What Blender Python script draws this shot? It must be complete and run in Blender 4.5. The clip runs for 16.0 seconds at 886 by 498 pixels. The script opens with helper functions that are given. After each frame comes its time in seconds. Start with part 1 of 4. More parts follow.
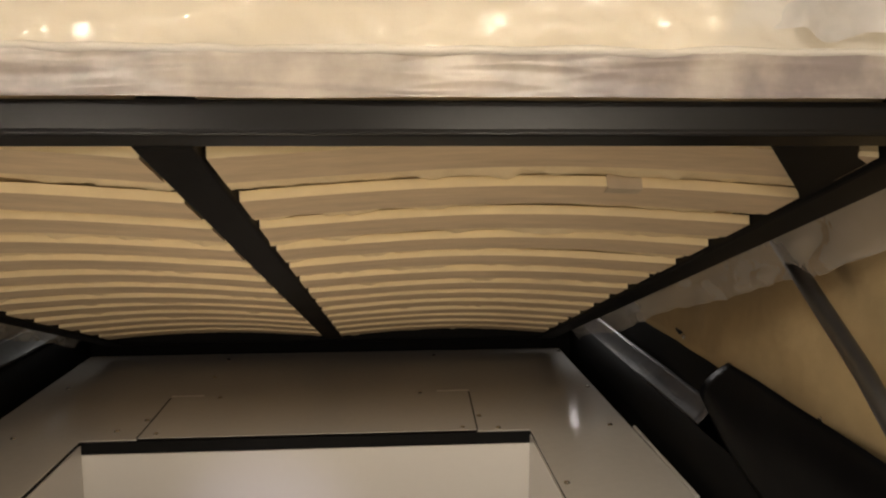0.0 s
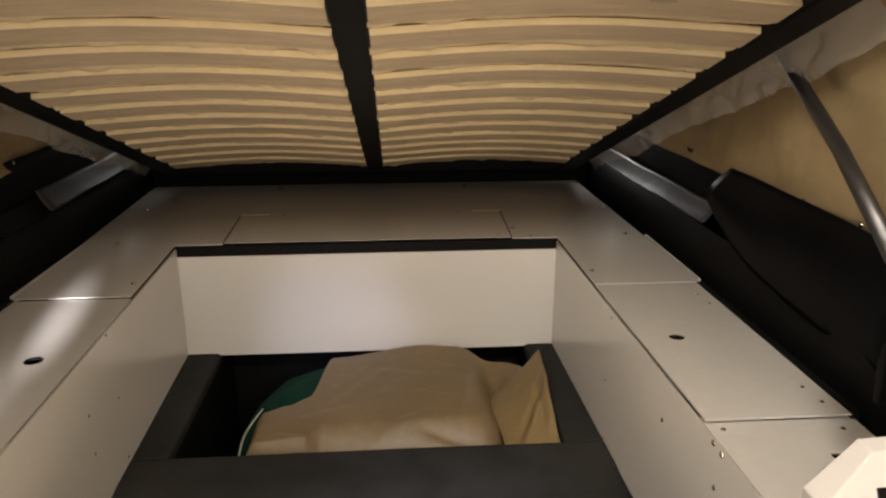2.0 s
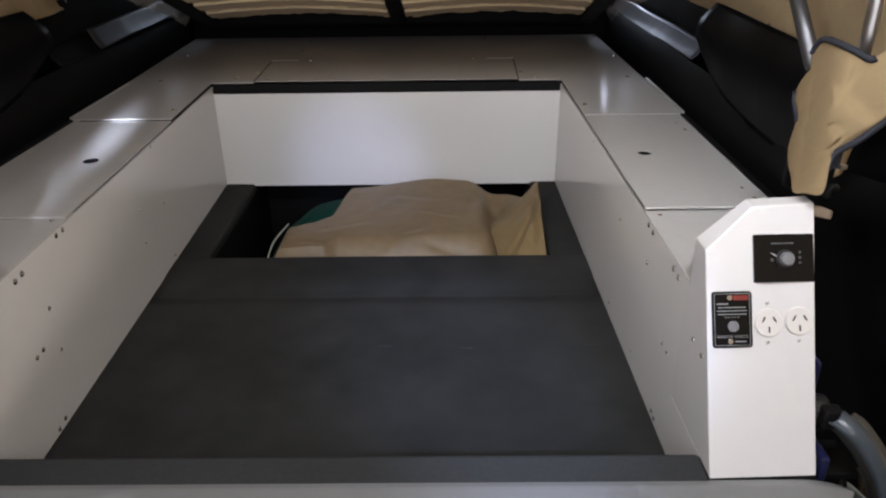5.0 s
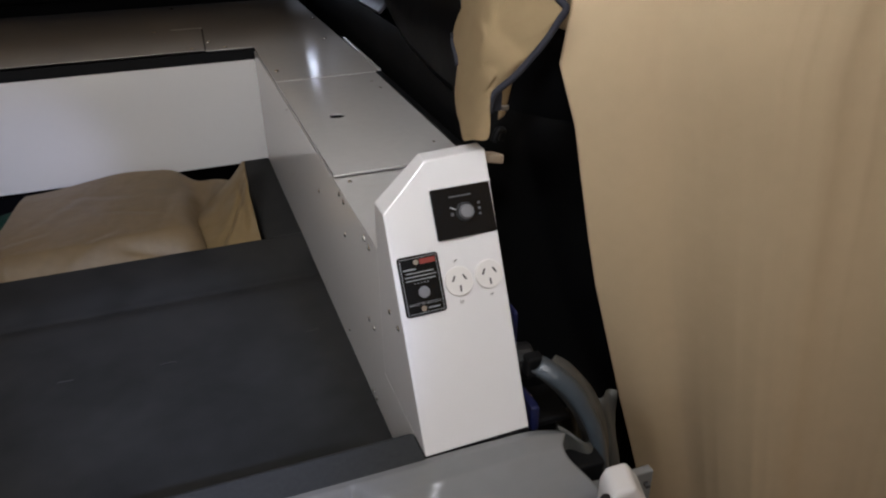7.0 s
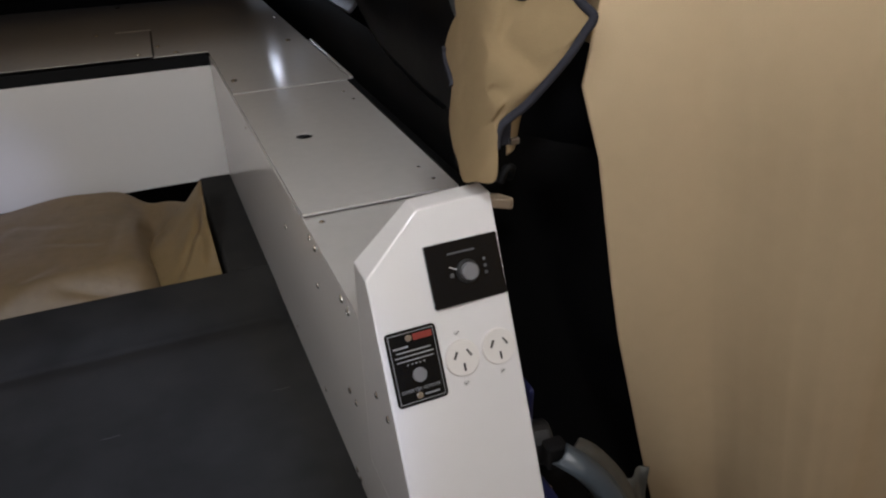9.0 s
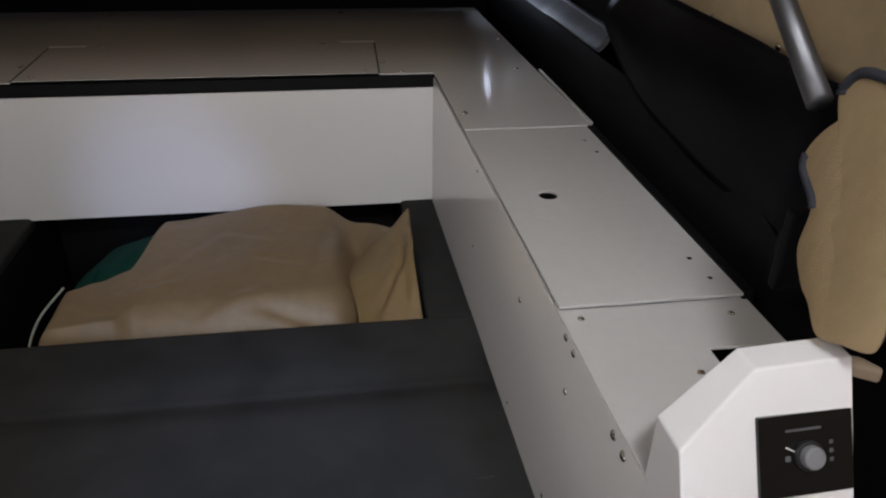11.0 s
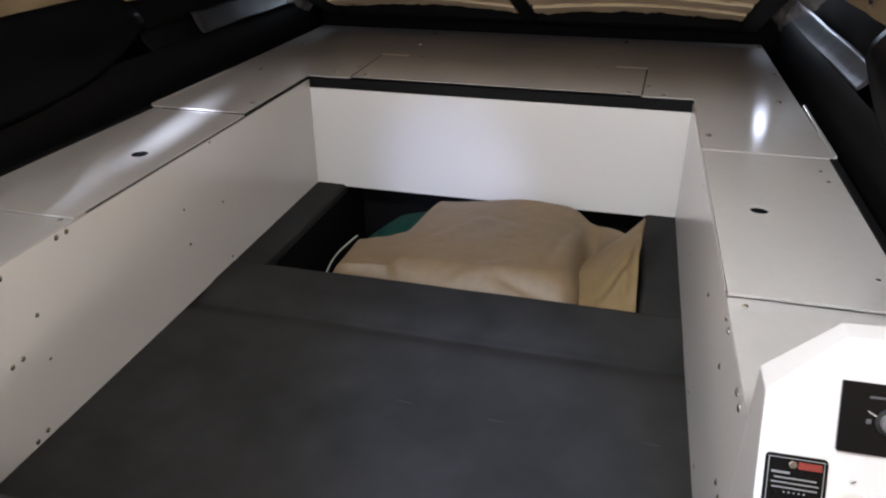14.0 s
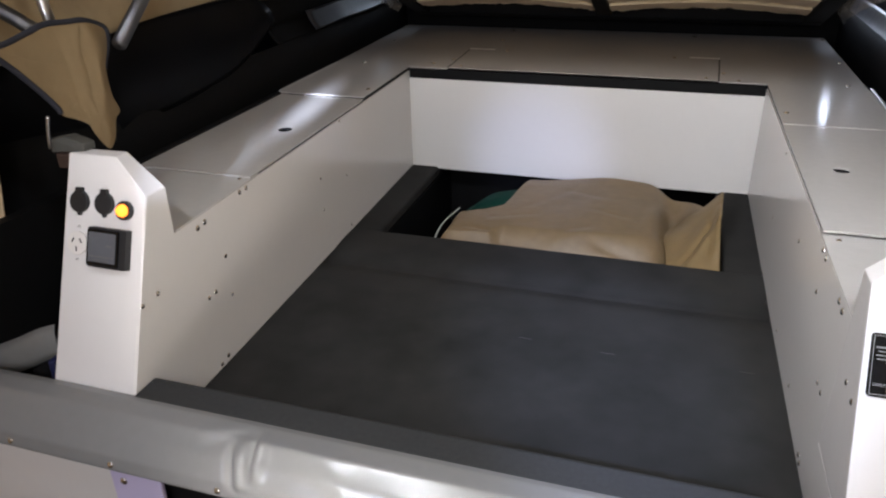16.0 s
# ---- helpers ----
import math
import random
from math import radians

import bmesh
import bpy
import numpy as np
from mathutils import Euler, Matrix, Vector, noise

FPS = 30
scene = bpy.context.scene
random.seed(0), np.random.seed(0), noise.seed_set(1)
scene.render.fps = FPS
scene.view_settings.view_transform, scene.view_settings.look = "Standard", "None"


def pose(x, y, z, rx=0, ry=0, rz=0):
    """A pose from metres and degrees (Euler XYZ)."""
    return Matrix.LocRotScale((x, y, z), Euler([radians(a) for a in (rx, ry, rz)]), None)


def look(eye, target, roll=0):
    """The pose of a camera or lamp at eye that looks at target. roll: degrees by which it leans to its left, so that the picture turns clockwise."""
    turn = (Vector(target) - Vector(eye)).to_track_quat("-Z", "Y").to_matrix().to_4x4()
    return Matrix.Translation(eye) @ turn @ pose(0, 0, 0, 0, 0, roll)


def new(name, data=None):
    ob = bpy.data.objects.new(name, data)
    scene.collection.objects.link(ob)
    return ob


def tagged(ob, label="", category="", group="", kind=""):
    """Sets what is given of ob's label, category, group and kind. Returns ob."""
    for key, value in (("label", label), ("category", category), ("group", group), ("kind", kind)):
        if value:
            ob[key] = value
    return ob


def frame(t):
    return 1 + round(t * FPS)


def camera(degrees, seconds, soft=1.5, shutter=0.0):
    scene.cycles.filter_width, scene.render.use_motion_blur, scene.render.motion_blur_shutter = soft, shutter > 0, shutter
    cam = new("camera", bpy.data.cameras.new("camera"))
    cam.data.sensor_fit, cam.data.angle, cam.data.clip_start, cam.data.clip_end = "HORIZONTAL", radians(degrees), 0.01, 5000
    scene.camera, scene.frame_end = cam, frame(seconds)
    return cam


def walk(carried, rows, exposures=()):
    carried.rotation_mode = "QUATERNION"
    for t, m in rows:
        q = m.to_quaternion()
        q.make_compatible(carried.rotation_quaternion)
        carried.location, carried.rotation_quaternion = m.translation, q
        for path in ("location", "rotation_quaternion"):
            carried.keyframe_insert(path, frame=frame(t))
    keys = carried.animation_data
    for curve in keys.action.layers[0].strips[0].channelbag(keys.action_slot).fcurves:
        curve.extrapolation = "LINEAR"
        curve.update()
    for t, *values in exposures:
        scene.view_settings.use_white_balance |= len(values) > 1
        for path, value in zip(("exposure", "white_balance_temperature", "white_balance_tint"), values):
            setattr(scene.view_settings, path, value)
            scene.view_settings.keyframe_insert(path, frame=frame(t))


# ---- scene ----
cam = camera(62.9, 16.0, soft=2.2)
PATH = [
    (0, (0.187, 0.498, 1.728), (0.318, 2.479, 1.486), -0.1),
    (0.5, (0.198, 0.435, 1.714), (0.241, 2.4, 1.342), 0.2),
    (1, (0.165, 0.39, 1.705), (0.229, 2.339, 1.257), -0.6),
    (1.5, (0.096, 0.316, 1.689), (0.216, 2.246, 1.177), -0.3),
    (2, (0.062, 0.255, 1.67), (0.196, 2.159, 1.072), -0.1),
    (2.5, (0.051, 0.223, 1.66), (0.185, 2.106, 0.999), 0.4),
    (3, (0.077, 0.199, 1.647), (0.196, 2.046, 0.891), 0.4),
    (3.2, (0.096, 0.182, 1.648), (0.192, 2.019, 0.863), 0.1),
    (5.3, (0.185, 0.01, 1.601), (0.169, 1.794, 0.697), -0.7),
    (5.5, (0.201, -0.003, 1.6), (0.204, 1.771, 0.678), -1.1),
    (6, (0.218, -0.013, 1.598), (0.318, 1.741, 0.642), -1.8),
    (6.5, (0.258, 0.038, 1.574), (0.628, 1.763, 0.632), -1.5),
    (7, (0.303, 0.121, 1.56), (0.889, 1.777, 0.604), -0.9),
    (7.5, (0.335, 0.177, 1.545), (1.051, 1.769, 0.569), -0.8),
    (8, (0.344, 0.218, 1.544), (1.102, 1.791, 0.569), -0.6),
    (8.2, (0.348, 0.233, 1.544), (1.089, 1.811, 0.564), -0.5),
    (10.3, (0.298, 0.434, 1.562), (0.801, 2.112, 0.598), -0.3),
    (10.5, (0.279, 0.454, 1.571), (0.753, 2.14, 0.604), 0.8),
    (11, (0.258, 0.498, 1.574), (0.539, 2.218, 0.593), 1.2),
    (11.5, (0.245, 0.506, 1.582), (0.362, 2.243, 0.598), 0.2),
    (12, (0.25, 0.482, 1.587), (0.263, 2.228, 0.613), 0.4),
    (12.5, (0.264, 0.441, 1.597), (0.14, 2.189, 0.633), 0.3),
    (13, (0.287, 0.395, 1.601), (0.013, 2.136, 0.655), 0.0),
    (13.5, (0.315, 0.345, 1.6), (-0.072, 2.074, 0.672), -0.2),
    (14, (0.35, 0.286, 1.596), (-0.119, 2.005, 0.686), -0.3),
    (14.5, (0.367, 0.228, 1.6), (-0.205, 1.918, 0.697), -0.2),
    (15, (0.36, 0.18, 1.6), (-0.286, 1.849, 0.707), -0.9),
    (15.5, (0.307, 0.114, 1.595), (-0.327, 1.791, 0.709), -1.1),
    (16, (0.256, 0.043, 1.597), (-0.302, 1.746, 0.709), -1.3),
]
# stops and white balance follow the clip's own automatic exposure
LEVELS = [(0, -0.68, 8200, 10), (0.5, -0.90, 8100, 10), (1.2, -0.70, 8000, 10), (2.0, -0.48, 7900, 10), (3.2, -0.50, 7000, 10), (5.3, -0.46, 5900, 10), (6.0, -0.72, 5850, 10), (7.0, -0.98, 6050, 10), (8.2, -1.20, 6250, 10),
          (10.3, -1.14, 5950, 10), (11.5, -0.62, 6050, 10), (13.0, -0.22, 6000, 10), (16.0, -0.12, 5950, 10)]
walk(cam, [(t, look(eye, target, roll)) for t, eye, target, roll in PATH], LEVELS)

# ---- light: a dim night outside; every lamp here is unseen and added ----
world = bpy.data.worlds.new("night")
scene.world = world
world.use_nodes = True
world.node_tree.nodes["Background"].inputs[0].default_value = (0.10, 0.12, 0.18, 1)
world.node_tree.nodes["Background"].inputs[1].default_value = 0.02


def area(name, eye, target, w, h, watts, colour, spread=180):
    lamp = bpy.data.lights.new(name, "AREA")
    lamp.spread = radians(spread)
    lamp.shape, lamp.size, lamp.size_y, lamp.energy, lamp.color = "RECTANGLE", w, h, watts, colour
    ob = new(name, lamp)
    ob.matrix_world = look(eye, target)
    return ob


def spot(name, eye, target, watts, colour, angle, r=0.03):
    lamp = bpy.data.lights.new(name, "SPOT")
    lamp.energy, lamp.color, lamp.spot_size, lamp.spot_blend, lamp.shadow_soft_size = watts, colour, radians(angle), 1.0, r
    ob = new(name, lamp)
    ob.matrix_world = look(eye, target)
    return ob


area("unseen_lamp_middle", (-0.30, -0.20, 1.38), (0.20, 1.5, 1.28), 0.24, 0.07, 3.1, (0.99, 0.97, 0.95))
# unseen lamp added to brighten the right inner wall
area("wall_fill", (-0.42, 0.16, 2.22), (0.42, 1.50, 1.00), 0.24, 0.06, 3.1, (0.99, 0.97, 0.95), 84)
# added below sill height, out of view, to lift the slats alone
area("bed_fill", (-0.05, 0.16, 0.88), (0.0, 1.8, 1.62), 0.24, 0.10, 2.3, (1.0, 0.88, 0.74), 76)
# one unseen overhead source, added as a narrow and a wide lamp
area("entry_light", (0.44, 0.28, 2.22), (0.56, 1.20, 0.95), 0.24, 0.06, 1.5, (1.0, 0.98, 0.96), 74)
area("entry_light_wide", (0.40, 0.25, 2.23), (0.40, 1.20, 1.05), 0.24, 0.06, 6.5, (1.0, 0.98, 0.96))
# out of view, added for tinted glints on the vinyl roll
area("unseen_lamp_violet", (-0.60, -0.90, 2.10), (0.1, 1.7, 1.0), 0.34, 0.03, 3.2, (0.74, 0.72, 1.0))
area("unseen_lamp_blue", (0.78, -0.60, 2.10), (0.0, 1.8, 1.0), 0.10, 0.05, 2.5, (0.66, 0.80, 1.0))
# unseen spots added for the bluish pools on far wall and deck
spot("violet_pool_spot", (-0.40, -0.72, 2.02), (-0.09, 2.0, 0.90), 130.0, (0.60, 0.65, 1.0), 10)
spot("blue_pool_spot", (0.70, -0.62, 2.08), (0.18, 1.12, 0.85), 265.0, (0.55, 0.65, 1.0), 16)
# warm fill added behind the camera, bounces off the canvas; no lamp seen there
tent_fill = bpy.data.lights.new("tent_fill", "POINT")
tent_fill.energy, tent_fill.color, tent_fill.shadow_soft_size = 22.0, (1.0, 0.88, 0.70), 0.08
new("tent_fill", tent_fill).location = (0.55, -0.70, 2.00)
# unseen lamps added in the far corners to brighten the folds and film
for s, watts, colour in ((-1, 0.10, (0.80, 0.88, 1.0)), (1, 0.38, (0.80, 0.86, 1.0))):
    area("corner_fill", (s * 0.700, 2.64, 1.38), (s * 0.75, 1.9, 1.27), 0.08, 0.05, watts, colour)
# thin lamps added out of view so the right shelf mirrors a streak
for x, w, z, watts in ((0.733, 0.007, 1.45, 0.0032), (0.757, 0.006, 1.47, 0.0022)):
    area("mirror_streak_lamp", (x, 2.45, z), (x - 0.09, 1.5, z - 0.28), w, 0.11, watts, (0.95, 0.94, 1.0))
# narrow grazing spots, added to lay the bright streak along the left shelf
spot("streak_spot", (-0.16, -0.75, 1.54), (-0.556, 1.54, 1.145), 2200.0, (0.82, 0.85, 1.0), 2.2, 0.02)
spot("streak_spot", (-0.02, -0.75, 1.56), (-0.532, 1.24, 1.145), 420.0, (0.86, 0.88, 1.0), 2.0, 0.02)


# ---- materials ----
def nodes_of(name):
    m = bpy.data.materials.new(name)
    m.use_nodes = True
    nt = m.node_tree
    return m, nt, nt.nodes["Principled BSDF"]


def surface(name, colour, rough=0.5, metal=0.0, var=0.12, grain=60.0, stain=4.0, bump=0.1, bump_scale=250.0,
            rough_var=0.08, spec=0.5, stretch=(1, 1, 1), coat=0.0, dist=0.002):
    """Colour varied at two scales, with roughness variation and fine relief."""
    m, nt, b = nodes_of(name)
    n, l = nt.nodes, nt.links
    tc = n.new("ShaderNodeTexCoord")
    mp = n.new("ShaderNodeMapping")
    mp.inputs["Scale"].default_value = stretch
    l.new(tc.outputs["Object"], mp.inputs["Vector"])
    big, small, fine = (n.new("ShaderNodeTexNoise") for _ in range(3))
    for node, s, d in ((big, stain, 4), (small, grain, 6), (fine, bump_scale, 3)):
        node.inputs["Scale"].default_value, node.inputs["Detail"].default_value = s, d
        l.new(mp.outputs[0], node.inputs["Vector"])
    mix = n.new("ShaderNodeMath")
    mix.operation = "MULTIPLY_ADD"
    l.new(big.outputs["Fac"], mix.inputs[0])
    mix.inputs[1].default_value = 0.6
    half = n.new("ShaderNodeMath")
    half.operation = "MULTIPLY"
    half.inputs[1].default_value = 0.4
    l.new(small.outputs["Fac"], half.inputs[0])
    l.new(half.outputs[0], mix.inputs[2])
    tone = n.new("ShaderNodeMix")
    tone.data_type, tone.clamp_factor = "RGBA", False
    pair = [k for k in tone.inputs if k.type == "RGBA"]
    pair[0].default_value = (*[max(0.0, c * (1 - 2 * var)) for c in colour], 1)
    pair[1].default_value = (*[min(1, c * (1 + 2 * var)) for c in colour], 1)
    l.new(mix.outputs[0], tone.inputs["Factor"])
    l.new(next(k for k in tone.outputs if k.type == "RGBA"), b.inputs["Base Color"])
    rr = n.new("ShaderNodeMapRange")
    rr.inputs["To Min"].default_value, rr.inputs["To Max"].default_value = max(0.02, rough - rough_var), min(1, rough + rough_var)
    l.new(big.outputs["Fac"], rr.inputs["Value"])
    l.new(rr.outputs[0], b.inputs["Roughness"])
    bp = n.new("ShaderNodeBump")
    bp.inputs["Strength"].default_value, bp.inputs["Distance"].default_value = bump, dist
    l.new(fine.outputs["Fac"], bp.inputs["Height"])
    l.new(bp.outputs[0], b.inputs["Normal"])
    b.inputs["Metallic"].default_value = metal
    b.inputs["Specular IOR Level"].default_value = spec
    b.inputs["Coat Weight"].default_value = coat
    b.inputs["Coat Roughness"].default_value = 0.30
    return m


def weave(name, colour, scale=900.0, rough=0.9, var=0.15, stain=3.0, relief=0.25):
    """Canvas: a fine thread grid over cloudy tone."""
    m = surface(name, colour, rough, var=var, stain=stain, grain=40, bump=0.15, bump_scale=scale, spec=0.15 if rough > 0.6 else 0.5)
    nt = m.node_tree
    n, l = nt.nodes, nt.links
    tc = n.new("ShaderNodeTexCoord")
    w = n.new("ShaderNodeTexVoronoi")
    w.inputs["Scale"].default_value = scale
    l.new(tc.outputs["Object"], w.inputs["Vector"])
    crease = n.new("ShaderNodeTexNoise")
    crease.inputs["Scale"].default_value, crease.inputs["Detail"].default_value = 9.0, 5
    l.new(tc.outputs["Object"], crease.inputs["Vector"])
    b2 = n.new("ShaderNodeBump")
    b2.inputs["Strength"].default_value, b2.inputs["Distance"].default_value = relief, 0.02
    l.new(crease.outputs["Fac"], b2.inputs["Height"])
    bp = next(x for x in n if x.type == "BUMP" and x != b2)
    l.new(b2.outputs[0], bp.inputs["Normal"])
    l.new(w.outputs["Distance"], bp.inputs["Height"])
    return m


def plastic_sheet(name, cover=0.45, scale=5.0, tone=(0.75, 0.72, 0.68), rough=0.12, cloud=None):
    """Clear wrinkled film."""
    m, nt, b = nodes_of(name)
    n, l = nt.nodes, nt.links
    tc = n.new("ShaderNodeTexCoord")
    noise_tex = n.new("ShaderNodeTexNoise")
    noise_tex.inputs["Scale"].default_value, noise_tex.inputs["Detail"].default_value = scale, 5
    l.new(tc.outputs["Object"], noise_tex.inputs["Vector"])
    bp = n.new("ShaderNodeBump")
    bp.inputs["Strength"].default_value, bp.inputs["Distance"].default_value = 0.35, 0.03
    l.new(noise_tex.outputs["Fac"], bp.inputs["Height"])
    b.inputs["Base Color"].default_value = (*tone, 1)
    if cloud:
        haze = n.new("ShaderNodeTexNoise")
        haze.inputs["Scale"].default_value, haze.inputs["Detail"].default_value = 14.0, 6
        l.new(tc.outputs["Object"], haze.inputs["Vector"])
        ramp = n.new("ShaderNodeValToRGB")
        ramp.color_ramp.elements[0].position, ramp.color_ramp.elements[1].position = 0.36, 0.64
        ramp.color_ramp.elements[0].color, ramp.color_ramp.elements[1].color = (*cloud, 1), (*tone, 1)
        l.new(haze.outputs["Fac"], ramp.inputs["Fac"])
        l.new(ramp.outputs["Color"], b.inputs["Base Color"])
    b.inputs["Roughness"].default_value = rough
    l.new(bp.outputs[0], b.inputs["Normal"])
    clear = n.new("ShaderNodeBsdfTransparent")
    mix = n.new("ShaderNodeMixShader")
    mix.inputs[0].default_value = cover
    l.new(clear.outputs[0], mix.inputs[1])
    l.new(b.outputs[0], mix.inputs[2])
    l.new(mix.outputs[0], n["Material Output"].inputs["Surface"])
    return m


def glow(name, colour, strength):
    m, nt, b = nodes_of(name)
    b.inputs["Base Color"].default_value = (*colour, 1)
    b.inputs["Emission Color"].default_value = (*colour, 1)
    b.inputs["Emission Strength"].default_value = strength
    return m


WHITE = surface("white_panel", (0.77, 0.75, 0.73), 0.16, var=0.02, stain=2.0, bump=0.05, bump_scale=22, rough_var=0.0)
SHELF = surface("grey_panel", (0.53, 0.512, 0.49), 0.15, var=0.06, stain=3.0, bump=0.05, bump_scale=18, coat=0.0, rough_var=0.03)
POD = surface("white_powder_coat", (0.73, 0.71, 0.70), 0.22, var=0.02, stain=5, bump=0.05, bump_scale=30)
CARPET = surface("marine_carpet", (0.0205, 0.0203, 0.0198), 0.95, var=0.70, grain=14, stain=5.0, bump=0.12, bump_scale=700, spec=0.2)
SILLFAB = surface("sill_carpet", (0.040, 0.041, 0.042), 0.95, var=0.25, grain=150, stain=5, bump=0.5, bump_scale=900, spec=0.2)
BLACKV = surface("black_vinyl", (0.0070, 0.0070, 0.0075), 0.62, var=0.2, stain=5, bump=0.15, bump_scale=300, spec=0.08)
# glossy black vinyl, base raised and blued for the light its fold catches
SHEENV = surface("sheen_lifted_vinyl", (0.040, 0.042, 0.052), 0.40, var=0.35, stain=16, bump=0.22, bump_scale=11, spec=0.5, rough_var=0.12, dist=0.012)
GREYV = surface("grey_vinyl", (0.202, 0.205, 0.207), 0.20, var=0.06, stain=5, bump=0.03, bump_scale=350, rough_var=0.05)
BEAMPAINT = surface("gloss_black_enamel", (0.0050, 0.0050, 0.0054), 0.34, var=0.3, grain=60, bump=0.10, bump_scale=60, spec=0.25, rough_var=0.1)
FRAME = surface("black_steel", (0.0075, 0.0075, 0.0080), 0.55, var=0.3, grain=80, bump=0.12, bump_scale=300, spec=0.10)
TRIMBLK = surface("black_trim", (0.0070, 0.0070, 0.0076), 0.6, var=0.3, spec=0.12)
# birch made paler to stand for light on the slats' near edges
LITEDGE = surface("lit_birch_edge", (0.83, 0.665, 0.455), 0.7, var=0.16, grain=30, stain=5, bump=0.12, bump_scale=120)
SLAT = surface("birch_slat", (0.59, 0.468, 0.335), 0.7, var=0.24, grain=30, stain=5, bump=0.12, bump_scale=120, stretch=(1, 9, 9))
PAPER = surface("grey_paper", (0.47, 0.395, 0.31), 0.75, var=0.2, grain=40, stain=30)
HOLDER = surface("black_plastic", (0.012, 0.012, 0.013), 0.5, var=0.2)
FOAM = surface("mattress_ticking", (0.79, 0.64, 0.44), 0.85, var=0.16, grain=40, stain=8, bump=0.4, bump_scale=30, dist=0.01)
FILM = plastic_sheet("plastic_film", 0.42, 12.0)
CLOUDY = plastic_sheet("cloudy_plastic_film", 0.84, 9.0, (0.46, 0.41, 0.37), 0.34, (0.20, 0.172, 0.175))
HAZY = plastic_sheet("hazy_plastic_film", 0.55, 9.0, (0.56, 0.55, 0.56), 0.28, (0.36, 0.35, 0.37))
CANVAS = weave("tan_canvas", (0.36, 0.27, 0.155), relief=0.45)
CURTAIN = weave("tan_curtain", (0.57, 0.437, 0.274), var=0.06, relief=0.04)
COVERCAN = weave("cover_canvas", (0.275, 0.200, 0.110), scale=700, relief=0.3)
BAGCAN = weave("bag_canvas", (0.190, 0.133, 0.070), var=0.22, stain=7.0, scale=700, relief=0.4, rough=0.45)
# the bag's canvas in a yellower tone, for its folded corner
BAGYELLOW = weave("yellow_bag_canvas", (0.21, 0.145, 0.066), scale=700, relief=0.4, rough=0.5)
FILMSIDE = plastic_sheet("thin_plastic_film", 0.36, 7.0, (0.72, 0.69, 0.66))
GREEN = weave("green_bag", (0.003, 0.038, 0.026), scale=800, relief=0.4)
PIPING = weave("grey_piping", (0.034, 0.035, 0.044), scale=900)
STEEL = surface("galvanised_steel", (0.55, 0.55, 0.56), 0.32, metal=1.0, var=0.12, grain=90, stain=20, bump=0.06)
DARKSTEEL = surface("dark_steel_pole", (0.13, 0.13, 0.135), 0.38, metal=0.9, var=0.15)
CHROME = surface("chrome_screw", (0.75, 0.74, 0.72), 0.22, metal=1.0, var=0.1)
SLOT = surface("dark_slot", (0.01, 0.01, 0.01), 0.8, var=0.1)
SOCKSLOT = surface("socket_slot", (0.05, 0.045, 0.04), 0.7, var=0.1)
SOCKET = surface("cream_socket", (0.72, 0.69, 0.655), 0.35, var=0.03)
GLOSSBLK = surface("gloss_black_plastic", (0.006, 0.006, 0.0066), 0.20, var=0.2, spec=0.28)
PALE = surface("pale_mark", (0.62, 0.60, 0.58), 0.4, var=0.05)
DIMPRINT = surface("dim_print", (0.075, 0.075, 0.078), 0.5, var=0.05)
PRINT = surface("grey_print", (0.24, 0.24, 0.24), 0.6, var=0.05)
REDPRINT = surface("red_print", (0.22, 0.028, 0.018), 0.5, var=0.05)
KNOBM = surface("grey_knob", (0.19, 0.19, 0.20), 0.4, var=0.08)
SCREEN = surface("grey_lcd", (0.10, 0.105, 0.12), 0.12, var=0.08)
AMBER = glow("amber_lamp", (1.0, 0.27, 0.02), 2.7)
BLUE = surface("blue_plastic", (0.006, 0.009, 0.052), 0.5, var=0.2)
WOOD = surface("timber_block", (0.20, 0.15, 0.10), 0.6, var=0.2, grain=60)
BROWN = surface("brown_block", (0.035, 0.020, 0.014), 0.6, var=0.2)
STRAP = surface("silver_strap", (0.050, 0.063, 0.076), 0.30, var=0.3, stain=14)
SATINV = surface("satin_black_vinyl", (0.0046, 0.0048, 0.0058), 0.34, var=0.2, stain=7, bump=0.1, bump_scale=10, spec=0.05, rough_var=0.1, dist=0.01)
DULLGREY = surface("dull_grey_vinyl", (0.066, 0.066, 0.060), 0.42, var=0.25, stain=8, bump=0.1, bump_scale=60)
# lighter copy of the grey apron vinyl, standing for the lit left strip
LITGREYV = surface("lit_grey_vinyl", (0.165, 0.165, 0.16), 0.42, var=0.12, stain=8, bump=0.1, bump_scale=50)
LILAC = surface("lilac_plate", (0.55, 0.50, 0.72), 0.35, var=0.04)
CORD = surface("white_cord", (0.30, 0.32, 0.28), 0.7, var=0.1)
EARTH = surface("bare_ground", (0.12, 0.10, 0.07), 0.95, var=0.3, grain=20, stain=0.8, bump=0.6, bump_scale=40)
LINT = surface("white_lint", (0.07, 0.07, 0.07), 0.9)


# ---- mesh helpers ----
def part(name, bm, mat, parent=None, label="", smooth=False, m=None):
    if m is not None:
        bmesh.ops.transform(bm, matrix=m, verts=bm.verts)
    bmesh.ops.recalc_face_normals(bm, faces=bm.faces)
    me = bpy.data.meshes.new(name)
    if smooth:
        for f in bm.faces:
            f.smooth = True
    bm.to_mesh(me)
    bm.free()
    me.materials.append(mat)
    ob = new(name, me)
    if parent is not None:
        ob.parent = parent
    if label:
        ob["label"] = label
    return ob


def thing(name, label, category, m=None, group="", kind=""):
    ob = new(name)
    if m is not None:
        ob.matrix_world = m
    return tagged(ob, label, category, group, kind)


